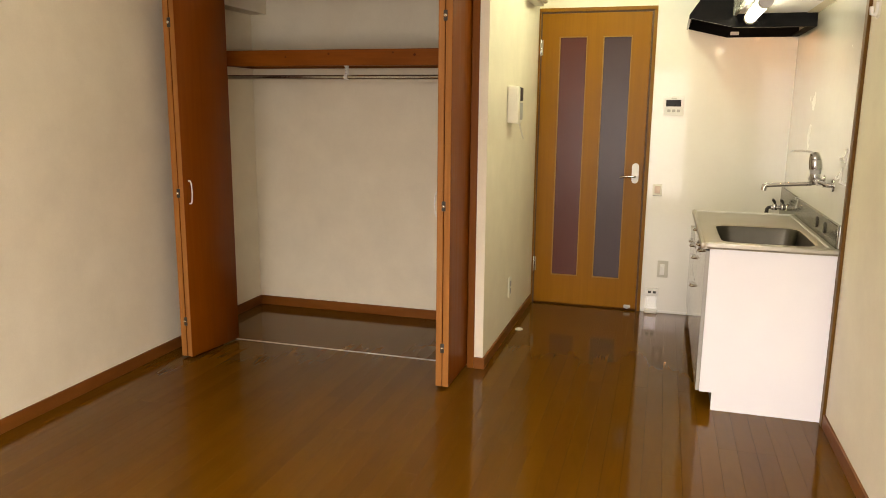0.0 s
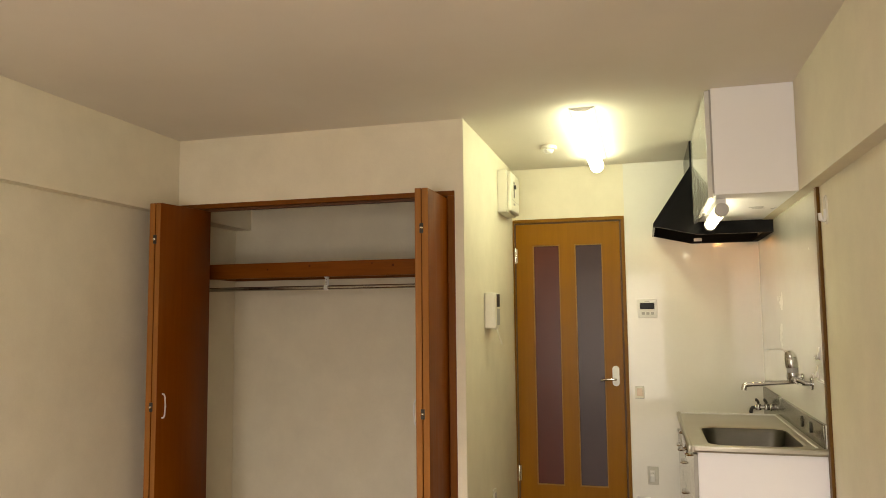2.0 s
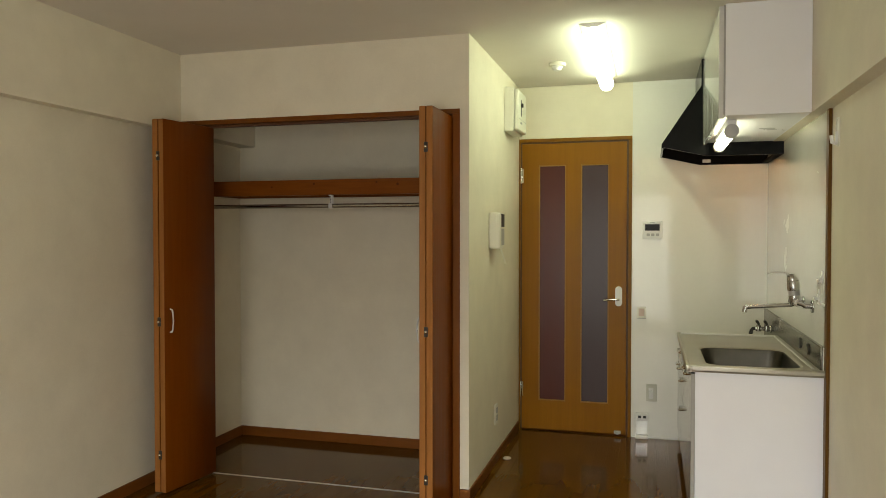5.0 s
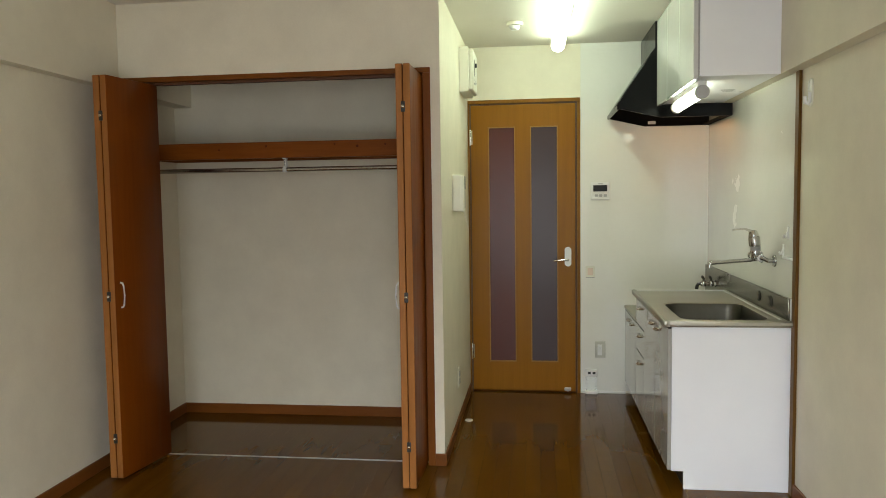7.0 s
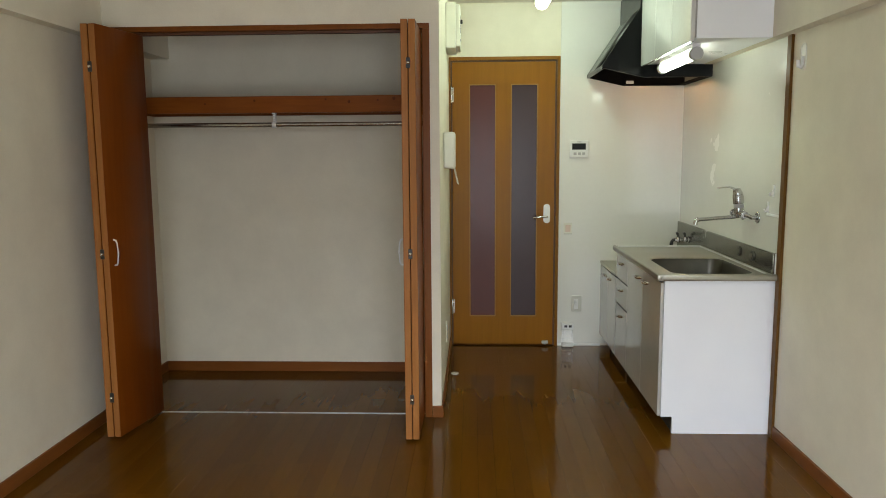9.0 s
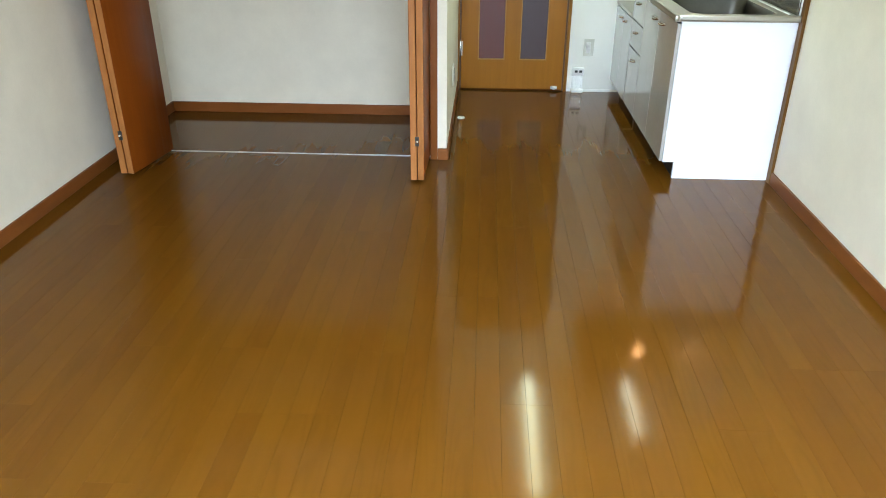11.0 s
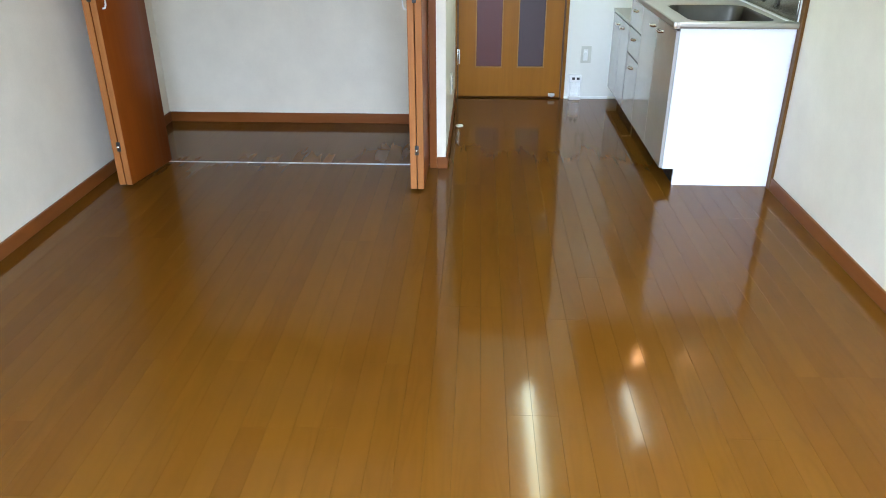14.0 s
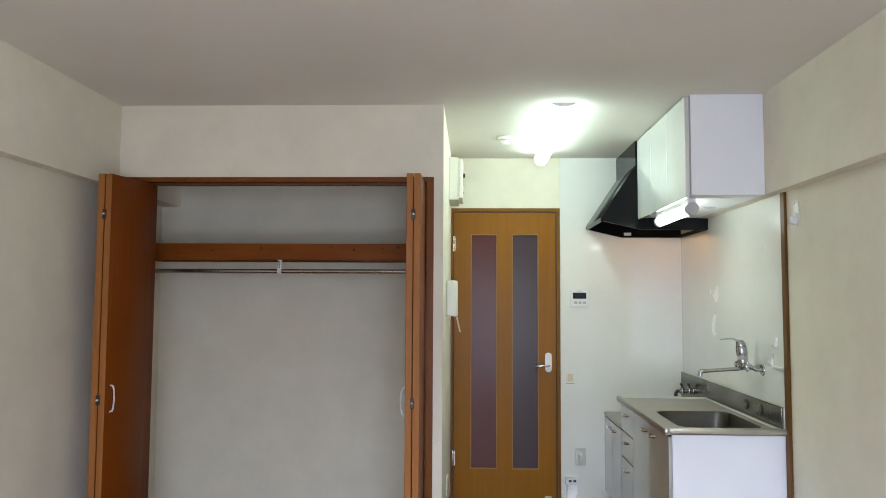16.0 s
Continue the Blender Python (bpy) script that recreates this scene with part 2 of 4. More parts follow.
PLATEPLASTIC = surface("beige_grey_plastic", (0.50, 0.49, 0.43), (0.56, 0.55, 0.49), 0.4)
PINKPLASTIC = surface("faded_pink_plastic", (0.66, 0.50, 0.42), (0.72, 0.56, 0.47), 0.4)
HOODIN = surface("matt_black_lining", (0.0038, 0.0038, 0.0038), (0.0042, 0.0042, 0.0042), 0.7, spec=0.05)
GREYPLASTIC = surface("grey_plastic", (0.32, 0.32, 0.31), (0.40, 0.40, 0.39), 0.4)
BLACK = surface("black_plastic", (0.012, 0.012, 0.012), (0.022, 0.022, 0.022), 0.35)
SCREEN = surface("dark_screen", (0.006, 0.007, 0.008), (0.010, 0.011, 0.012), 0.30, bump=0.0, spec=0.2)
SILVERPLASTIC = surface("silver_plastic", (0.44, 0.44, 0.43), (0.50, 0.50, 0.49), 0.35, (10, 10, 10), (300, 300, 300), 0.03)
HOOD = surface("black_enamel", (0.0040, 0.0042, 0.0047), (0.0043, 0.0045, 0.0050), 0.20, (4, 4, 4), (150, 150, 150), 0.0, rough_swing=0.04, spec=0.15)
STEEL = surface("brushed_steel", (0.40, 0.385, 0.335), (0.46, 0.445, 0.39), 0.36, (3, 3, 3), (12, 160, 160), 0.0, 0.0001, metal=1.0, spread=1.0)
# bowl has the worktop's steel, darkened for the shade inside it
BOWL = surface("sink_steel_shaded", (0.085, 0.082, 0.070), (0.12, 0.117, 0.10), 0.34, (10, 10, 10), (300, 300, 300), 0.05, 0.0002, metal=1.0)
DARKSTEEL = surface("dark_steel", (0.06, 0.058, 0.05), (0.09, 0.087, 0.075), 0.35, metal=1.0)
# upstand has the same steel, darkened for its dim reflections
UPSTEEL = surface("upstand_steel_dimmed", (0.19, 0.183, 0.15), (0.25, 0.24, 0.20), 0.24, (3, 3, 3), (160, 12, 160), 0.0, 0.0001, metal=1.0, spread=1.0)
CHROME = surface("chrome", (0.72, 0.72, 0.70), (0.80, 0.80, 0.78), 0.09, (10, 10, 10), (100, 100, 100), 0.0, metal=1.0, rough_swing=0.03)
TAPCHROME = surface("tap_chrome", (0.42, 0.42, 0.41), (0.52, 0.52, 0.51), 0.25, (10, 10, 10), (100, 100, 100), 0.0, metal=1.0, rough_swing=0.03)
DARKCHROME = surface("closet_pipe_metal", (0.42, 0.40, 0.36), (0.52, 0.50, 0.46), 0.22, (10, 10, 10), (100, 100, 100), 0.0, metal=1.0)
ALU = surface("aluminium", (0.60, 0.60, 0.60), (0.70, 0.70, 0.70), 0.35, (20, 20, 20), (300, 300, 300), 0.03, metal=0.8)
ZINC_AND_GLINT = surface("bright_zinc_and_glint", (0.66, 0.66, 0.64), (0.74, 0.74, 0.72), 0.4, metal=0.25)
LAMPWHITE = surface("lamp_enamel", (0.80, 0.80, 0.78), (0.84, 0.84, 0.82), 0.35)
# pane tints stand in for the blurred corridor showing through the glass
FROST = glass("frosted_pane_rosy", (0.108, 0.022, 0.013), 0.24, 0.15, 0.2, 0.28)
FROST2 = glass("frosted_pane_grey", (0.064, 0.036, 0.039), 0.24, 0.15, 0.2, 0.28)
# same door finish, greyed for the dimmer fronts below the worktop
PEARL_SHADED = surface("pearl_door_shaded", (0.36, 0.355, 0.33), (0.42, 0.415, 0.39), 0.16, (3, 3, 3), (60, 60, 60), 0.03, rough_swing=0.03, coat=0.5, coat_rough=0.06)
CLEAR = glass("window_glass", (0.97, 0.99, 0.98), 0.0)
CLEARPLASTIC = glass("clear_plastic", (0.96, 0.97, 0.97), 0.04)
TUBE = glow("fluorescent_tube", (0.71, 1.0, 0.82), 34)
SINKTUBE = glow("sink_lamp_tube", (0.80, 1.0, 0.84), 24)
BULB = glow("warm_bulb", (1.0, 0.55, 0.22), 85)
CONCRETE = surface("balcony_concrete", (0.28, 0.28, 0.27), (0.36, 0.36, 0.35), 0.85)
CORRIDOR = surface("corridor_paper", (0.42, 0.33, 0.30), (0.50, 0.40, 0.37), 0.7, (1.6, 1.6, 1.6))

# ---- plan ----
XL, XR = -2.55, 0.845          # side walls of the room
XCL = -2.60                    # closet's own side wall
YS, YN, YC, YB = -0.82, 5.212, 3.727, 4.55   # window wall, door wall, closet front, closet back
XH = -0.782                    # passage side of the closet partition
ZC = 2.408                     # ceiling

# ---- structure ----
floor = solid("floor", boxes((XCL, XR, YS, YN, -0.10, -0.012)), JOINT, "glossy golden brown strip wood flooring with dark joints", "floor")
solid("ceiling", boxes((-2.74, 0.99, YS - 0.14, 6.62, ZC, ZC + 0.12)), CEILING, "plain off-white papered ceiling", "ceiling")
solid("wall_west", boxes((XL - 0.14, XL, YS, YC + 0.05, 0, ZC)), WALLPAPER, "cream papered side wall with a shallow beam above", "wall")
solid("wall_closet_west", boxes((XCL - 0.12, XCL, YC + 0.05, YB, 0, ZC), (XL - 0.14, -2.44, YC, YC + 0.049, 0, 1.968)), WALLPAPER, "cream papered side wall inside the closet", "wall")
solid("wall_closet_back", boxes((XCL - 0.12, XH - 0.06, YB, YB + 0.12, 0, ZC)), WALLPAPER, "cream papered back wall of the closet", "wall")
solid("wall_closet_front", boxes((-2.483, -0.83, YC, YC + 0.06, 2.028, ZC)), WALLPAPER, "cream papered wall over the closet opening", "wall")
solid("wall_partition", boxes((-0.83, XH, YC, YN, 0, ZC)), WALLPAPER, "cream papered partition between closet and passage", "wall")
solid("wall_east", boxes((XR, XR + 0.14, YS, YN, 0, ZC)), WALLPAPER, "cream papered side wall running into the kitchen", "wall")
solid("wall_north", boxes((XH, -0.775, YN, YN + 0.12, 0, ZC), (-0.02, XR, YN, YN + 0.12, 0, ZC), (-0.775, -0.02, YN, YN + 0.12, 2.035, ZC)), WALLPAPER,
      "cream papered end wall round the passage door", "wall")
solid("wall_south", boxes((XL - 0.14, -1.34, YS - 0.14, YS, 0, ZC), (0.42, XR + 0.14, YS - 0.14, YS, 0, ZC), (-1.34, 0.42, YS - 0.14, YS, 1.98, ZC),
                          (-1.34, 0.42, YS - 0.14, YS, 0, 0.07)), WALLPAPER, "cream papered window wall behind the walk", "wall")
solid("beam_west", boxes((XCL - 0.1, -2.483, YS, YB, 1.972, ZC)), WALLPAPER, "shallow papered beam along the side wall", "beam")
solid("beam_east", boxes((0.783, XR, YS, YN, 1.912, ZC)), WALLPAPER, "shallow papered beam along the kitchen side wall", "beam")
solid("kitchen_panel_north", boxes((-0.006, XR - 0.005, YN - 0.005, YN, 0.016, ZC)), PANEL, "glossy off-white kitchen wall panel", "wall panel")
solid("kitchen_panel_east", boxes((XR - 0.005, XR, 3.507, YN - 0.005, 0.0, 1.912)), SPLASH, "glossy off-white splash panel behind the sink", "wall panel")
solid("trim_panel_end", boxes((XR - 0.014, XR, 3.463, 3.507, 0.0, 1.912), bevel=0.002), TRIM, "dark brown vertical strip closing the splash panel", "trim")
solid("trim_panel_foot", boxes((-0.006, 0.30, YN - 0.010, YN, 0.0, 0.016)), WHITEPLASTIC, "thin white strip at the foot of the kitchen panel", "trim")

# baseboards
BH = 0.063
for nm, dims, lab in (
        ("baseboard_west", (XL, XL + 0.011, YS, YC - 0.001, 0, BH), "brown wooden baseboard along the side wall"),
        ("baseboard_east", (XR - 0.011, XR, YS, 3.463, 0, BH), "brown wooden baseboard along the side wall"),
        ("baseboard_closet_west", (XCL, XCL + 0.011, YC + 0.06, YB - 0.011, 0, BH), "brown wooden baseboard inside the closet"),
        ("baseboard_closet_back", (XCL, -0.831, YB - 0.011, YB, 0, BH), "brown wooden baseboard at the closet's back wall"),
        ("baseboard_partition_end", (-0.829, XH + 0.010, YC - 0.011, YC, 0, BH), "brown wooden baseboard round the partition's end"),
        ("baseboard_partition", (XH, XH + 0.010, YC, YN - 0.02, 0, BH), "brown wooden baseboard along the passage wall")):
    solid(nm, boxes(dims, bevel=0.0025), BASEBOARD, lab, "baseboard")

# corridor beyond the passage door
solid("corridor_floor", boxes((XH - 0.2, 0.30, YN + 0.12, 6.5, -0.1, 0.0)), BASEBOARD, "brown floor of the corridor behind the door", "floor")
solid("corridor_wall_west", boxes((XH - 0.32, XH - 0.2, YN + 0.12, 6.5, 0, ZC)), CORRIDOR, "papered corridor wall behind the door", "wall")
solid("corridor_wall_east", boxes((0.30, 0.42, YN + 0.12, 6.5, 0, ZC)), CORRIDOR, "papered corridor wall behind the door", "wall")
solid("corridor_wall_north", boxes((XH - 0.32, 0.42, 6.5, 6.62, 0, ZC)), CORRIDOR, "papered corridor end wall behind the door", "wall")

# outdoors beyond the window
solid("ground", boxes((-60, 60, -120, YS - 1.3, -0.6, -0.5)), CONCRETE, "plain pale ground outside the window", "ground")
solid("balcony_floor", boxes((-3.2, 1.6, YS - 1.3, YS - 0.14, -0.2, -0.05)), CONCRETE, "plain concrete balcony floor outside the window", "balcony")

# window behind the walk
win = thing("window_1", (-0.46, YS - 0.07, 0.07), "tall sliding balcony window with an aluminium frame", "window", kind="structure")
wy0, wy1 = YS - 0.11, YS - 0.03
part("window_frame", boxes((-1.34, -1.30, wy0, wy1, 0.07, 1.98), (0.38, 0.42, wy0, wy1, 0.07, 1.98), (-1.30, 0.38, wy0, wy1, 1.94, 1.98),
                           (-1.30, 0.38, wy0, wy1, 0.07, 0.11)), ALU, win)
part("middle_stile", boxes((-0.485, -0.435, wy0 + 0.01, wy1 - 0.01, 0.11, 1.94), bevel=0.003), ALU, win)
for x0, x1 in ((-1.30, -0.485), (-0.435, 0.38)):
    pane = part("pane", boxes((x0, x1, YS - 0.073, YS - 0.067, 0.11, 1.94)), CLEAR, win)
    pane.visible_shadow = False

# closet opening: frame and floor track
cf = thing("closet_frame", (-1.65, YC, 0), "reddish brown wooden frame round the closet opening", "door frame", kind="structure")
part("header", boxes((-2.483, -0.83, YC - 0.008, YC + 0.09, 2.002, 2.028), bevel=0.002), FRAME, cf)
part("jamb", boxes((-0.868, -0.83, YC - 0.008, YC + 0.09, 0.0, 2.002), bevel=0.002), FRAME, cf)
part("jamb", boxes((-2.47, -2.44, YC - 0.008, YC + 0.09, 0.0, 1.968), bevel=0.002), FRAME, cf)
part("floor_track", boxes((-2.44, -0.868, 3.765, 3.777, -0.002, 0.003)), ALU, cf, "thin pale aluminium floor track")
part("head_track", boxes((-2.44, -0.868, 3.757, 3.785, 1.990, 2.002)), BIFOLD_CORE, cf)

# passage door
d1 = thing("door_1", (-0.40, YN, 0), "ochre wooden door with two tall frosted panes, closed", "door", kind="structure")
part("casing", boxes((-0.779, -0.768, YN - 0.014, YN + 0.10, 0, 2.022), (-0.030, -0.009, YN - 0.014, YN + 0.10, 0, 2.022), (-0.779, -0.009, YN - 0.014, YN + 0.10, 2.022, 2.046),
                     bevel=0.002), DOORFRAME, d1)
# rebate strips coloured dark for the shade in the gap round the leaf
part("rebate", boxes((-0.768, -0.760, YN + 0.001, YN + 0.10, 0, 2.022), (-0.040, -0.030, YN + 0.001, YN + 0.10, 0, 2.022), (-0.760, -0.040, YN + 0.001, YN + 0.10, 2.013, 2.022)),
     DOORGAP_SHADE, d1)
YL = YN - 0.006
leaf = part("leaf", boxes((-0.758, -0.640, YL, YL + 0.034, 0.012, 2.011), (-0.452, -0.349, YL, YL + 0.034, 0.012, 2.011), (-0.160, -0.042, YL, YL + 0.034, 0.012, 2.011),
                          (-0.640, -0.452, YL, YL + 0.034, 1.861, 2.011), (-0.640, -0.452, YL, YL + 0.034, 0.012, 0.215),
                          (-0.349, -0.160, YL, YL + 0.034, 1.861, 2.011), (-0.349, -0.160, YL, YL + 0.034, 0.012, 0.215)), DOORWOOD, d1)
for x0, x1, frost, lab in ((-0.640, -0.452, FROST, "frosted pane, tinted rosy brown for the corridor behind"), (-0.349, -0.160, FROST2, "frosted pane, tinted greyish for the corridor behind")):
    part("pane", boxes((x0, x1, YL + 0.013, YL + 0.019, 0.215, 1.861)), frost, leaf, lab)
    b = 0.007
    part("bead", boxes((x0, x0 + b, YL + 0.003, YL + 0.013, 0.215, 1.861), (x1 - b, x1, YL + 0.003, YL + 0.013, 0.215, 1.861), (x0 + b, x1 - b, YL + 0.003, YL + 0.013, 1.861 - b, 1.861),
                       (x0 + b, x1 - b, YL + 0.003, YL + 0.013, 0.215, 0.215 + b)), BEAD, leaf, "pale wooden bead round the pane")
for z in (1.79, 0.29):
    bm = bmesh.new()
    cyl(bm, (-0.762, YL - 0.010, z - 0.055), (-0.762, YL - 0.010, z + 0.055), 0.007, 12, bevel=0.002)
    box(bm, -0.766, -0.748, YL - 0.006, YL, z - 0.05, z + 0.05)
    part("hinge", bm, CHROME, d1)
bm = bmesh.new()
prism(bm, [(-0.093 + 0.023 * math.cos(a), 0.958 + 0.023 * math.sin(a) + (0.045 if math.sin(a) > 0 else -0.045)) for a in [math.tau * (k + 0.5) / 24 for k in range(24)]],
      YL - 0.009, YL)
rose = part("handle_plate", bm, WHITEPLASTIC, d1, "white oval handle plate")
bm = bmesh.new()
tube(bm, [(-0.093, YL - 0.005, 0.937), (-0.093, YL - 0.040, 0.937), (-0.102, YL - 0.050, 0.938), (-0.140, YL - 0.052, 0.938), (-0.170, YL - 0.050, 0.934), (-0.190, YL - 0.044, 0.930)], 0.0075, 12)
part("lever", bm, CHROME, rose, "satin chrome lever")
part("strike", boxes((-0.038, -0.028, YN - 0.016, YN - 0.012, 0.940, 0.972)), BASEBOARD, d1)
bm = boxes((-0.120, -0.074, YL - 0.016, YL, 0.016, 0.038), bevel=0.004)
cyl(bm, (-0.097, YL - 0.030, 0.026), (-0.097, YL - 0.014, 0.026), 0.013, 20, 0.010, bevel=0.003)
part("door_catch", bm, SILVERPLASTIC, d1, "small grey catch at the door's foot")


# ---- closet ----
def leaf_panel(bm, front, back, thick, z0, z1, bevel=0.002):
    """An upright board between two points of the plan."""
    a, b = Vector((*front, 0)), Vector((*back, 0))
    d = (b - a).normalized()
    s = Vector((-d.y, d.x, 0)) * thick / 2
    made = bmesh.new()
    prism(made, [(p.x, p.y) for p in (a - s, b - s, b + s, a + s)], z0, z1, "z")
    bmesh.ops.bevel(made, geom=made.edges[:], offset=bevel, segments=1, affect="EDGES")
    me = bpy.data.meshes.new("tmp")
    made.to_mesh(me)
    made.free()
    bm.from_mesh(me)
    bpy.data.meshes.remove(me)


def bifold(at, inner, outer, side, label):
    """A folded pair of door leaves; inner and outer are (front, back) points of the plan, side is the way in which the handle looks."""
    e = thing("bifold_door", (*at, 0), label, "closet door", "closet bifold doors")
    z0, z1 = 0.012, 1.990
    for front, back in (inner, outer):
        bm = bmesh.new()
        leaf_panel(bm, front, back, 0.0315, z0, z1)
        leaf_ = part("door_leaf", bm, BIFOLD, e)
        # rounded wooden edge strip
        f, b_ = Vector((*front, 0)), Vector((*back, 0))
        d = (b_ - f).normalized()
        bm = bmesh.new()
        leaf_panel(bm, (f - d * 0.0030).to_2d(), (f + d * 0.0005).to_2d(), 0.0306, z0 + 0.001, z1 - 0.001, 0.0022)
        edge = part("edge_strip", bm, BIFOLD_EDGE, leaf_, "pale wooden edge strip")
    mx, my = (inner[0][0] + outer[0][0]) / 2, inner[0][1] - 0.001
    for z in (0.212, 0.920, 1.796):
        bm = boxes((mx - 0.010, mx + 0.010, my - 0.004, my + 0.010, z - 0.024, z + 0.024), bevel=0.003)
        h = part("hinge", bm, BLACK, e, "small dark hinge")
        bm = bmesh.new()
        ball(bm, (mx, my - 0.006, z), 0.0085)
        part("hinge_cap", bm, CHROME, h)
    f, b_ = Vector((*inner[0], 0)), Vector((*inner[1], 0))
    d = (b_ - f).normalized()
    s = Vector((-d.y, d.x, 0))
    s = s if s.x * side > 0 else -s
    base = f + d * 0.040 + s * 0.0155
    z0h, z1h = 0.862, 0.985
    pts = [base + Vector((0, 0, z0h)), base + s * 0.012 + Vector((0, 0, z0h + 0.002)), base + s * 0.018 + Vector((0, 0, z0h + 0.016)),
           base + s * 0.022 + Vector((0, 0, (z0h + z1h) / 2)), base + s * 0.018 + Vector((0, 0, z1h - 0.016)), base + s * 0.012 + Vector((0, 0, z1h - 0.002)), base + Vector((0, 0, z1h))]
    bm = bmesh.new()
    tube(bm, pts, 0.0042, 10)
    part("handle", bm, WHITEPLASTIC, e, "slim pale bow handle")
    return e


bifold((-2.38, 3.55), ((-2.363, 3.383), (-2.308, 3.766)), ((-2.399, 3.383), (-2.420, 3.766)), 1, "reddish brown laminate bifold door folded open against the side wall")
bifold((-0.91, 3.55), ((-0.9255, 3.383), (-0.950, 3.766)), ((-0.8905, 3.383), (-0.888, 3.766)), -1, "reddish brown laminate bifold door folded open beside the partition")

shelf = thing("closet_shelf", (-1.72, 4.30, 1.62), "reddish pine closet shelf with a deep front rail", "shelf")
part("front_rail", boxes((XCL, -0.831, 4.100, 4.128, 1.617, 1.709), bevel=0.003), RAILWOOD, shelf)
part("shelf_board", boxes((XCL, -0.831, 4.128, YB, 1.664, 1.680)), RAILWOOD, shelf)
part("back_cleat", boxes((XCL + 0.02, -0.831, YB - 0.02, YB, 1.624, 1.664)), FRAME, shelf)
part("side_cleat", boxes((XCL, XCL + 0.02, 4.128, YB, 1.624, 1.664)), FRAME, shelf)
for kx, kz, kr in ((-1.43, 1.688, 0.006), (-1.30, 1.675, 0.008), (-1.14, 1.682, 0.006), (-1.05, 1.690, 0.009), (-1.83, 1.684, 0.007), (-2.11, 1.668, 0.006)):
    bm = bmesh.new()
    cyl(bm, (kx, 4.0992, kz), (kx, 4.101, kz), kr, 12)
    part("knot", bm, KNOT, shelf)

rod = thing("hanging_rod", (-1.72, 4.115, 1.55), "dull chrome hanging rod under the closet shelf", "rod")
bm = bmesh.new()
cyl(bm, (XCL, 4.115, 1.552), (-0.83, 4.115, 1.552), 0.0125, 20)
part("pipe", bm, DARKCHROME, rod)
bm = boxes((-1.735, -1.717, 4.128, 4.131, 1.566, 1.640))
box(bm, -1.735, -1.717, 4.100, 4.134, 1.612, 1.617)
cyl(bm, (-1.737, 4.115, 1.552), (-1.715, 4.115, 1.552), 0.0165, 20)
box(bm, -1.732, -1.720, 4.112, 4.118, 1.560, 1.616)
br = part("bracket", bm, ZINC_AND_GLINT, rod, "pale metal rod bracket")
for k in range(5):
    bm = bmesh.new()
    cyl(bm, (-1.726, 4.1105, 1.572 + 0.009 * k), (-1.726, 4.1125, 1.572 + 0.009 * k), 0.0028, 10)
    part("slot", bm, BLACK, br)
for x in (-0.838, XCL):
    bm = bmesh.new()
    cyl(bm, (x, 4.115, 1.552), (x + 0.007, 4.115, 1.552), 0.026, 20)
    part("end_flange", bm, ALU, rod)

# ---- ceiling fittings ----
lamp = thing("ceiling_light", (-0.165, 4.33, ZC), "white batten ceiling light with one fluorescent tube, lit", "ceiling light")
bm = bmesh.new()
prism(bm, [(-0.232, ZC), (-0.230, ZC - 0.002), (-0.190, ZC - 0.020), (-0.140, ZC - 0.020), (-0.100, ZC - 0.002), (-0.098, ZC)], 3.700, 4.960)
part("housing", bm, LAMPWHITE, lamp)
bm = bmesh.new()
cyl(bm, (-0.165, 3.708, ZC - 0.058), (-0.165, 4.952, ZC - 0.058), 0.0440, 32, bevel=0.012)
part("tube", bm, TUBE, lamp, "lit fluorescent tube")
for y0, y1 in ((3.745, 3.760), (4.900, 4.915)):
    part("lampholder", boxes((-0.173, -0.157, y0, y1, ZC - 0.052, ZC - 0.010), bevel=0.002), LAMPWHITE, lamp)

det = thing("smoke_detector", (-0.43, 4.51, ZC), "small round white ceiling heat detector", "detector")
bm = bmesh.new()
cyl(bm, (-0.43, 4.51, ZC - 0.022), (-0.43, 4.51, ZC), 0.050, 28, bevel=0.004)
part("base", bm, PLASTIC, det)
bm = bmesh.new()
cyl(bm, (-0.43, 4.51, ZC - 0.046), (-0.43, 4.51, ZC - 0.022), 0.022, 24, 0.034, bevel=0.003)
part("sensor", bm, WHITEPLASTIC, det)

RX, RY = -0.864, 1.431
rs = thing("ceiling_rose", (RX, RY, ZC), "round ivory ceiling lamp socket with two slots", "ceiling rose")
bm = bmesh.new()
cyl(bm, (RX, RY, ZC - 0.015), (RX, RY, ZC), 0.048, 36, 0.050, bevel=0.005)
body = part("body", bm, PLASTIC, rs)
for a in (0.9, 0.9 + math.pi):
    bm = bmesh.new()
    tube(bm, [(RX + 0.024 * math.cos(a + k), RY + 0.024 * math.sin(a + k), ZC - 0.0152) for k in (-0.35, -0.1, 0.1, 0.35)], 0.0017, 6)
    part("slot", bm, BLACK, body)
bm = bmesh.new()
cyl(bm, (RX, RY, ZC - 0.0175), (RX, RY, ZC - 0.0145), 0.011, 20, bevel=0.001)
part("centre_mark", bm, PLASTIC, body)
for x, y in ((-0.865, 1.377), (-0.871, 1.486)):
    part("clip", boxes((x - 0.010, x + 0.010, y - 0.006, y + 0.006, ZC - 0.011, ZC), bevel=0.003), BLACK, rs, "dark metal side clip")

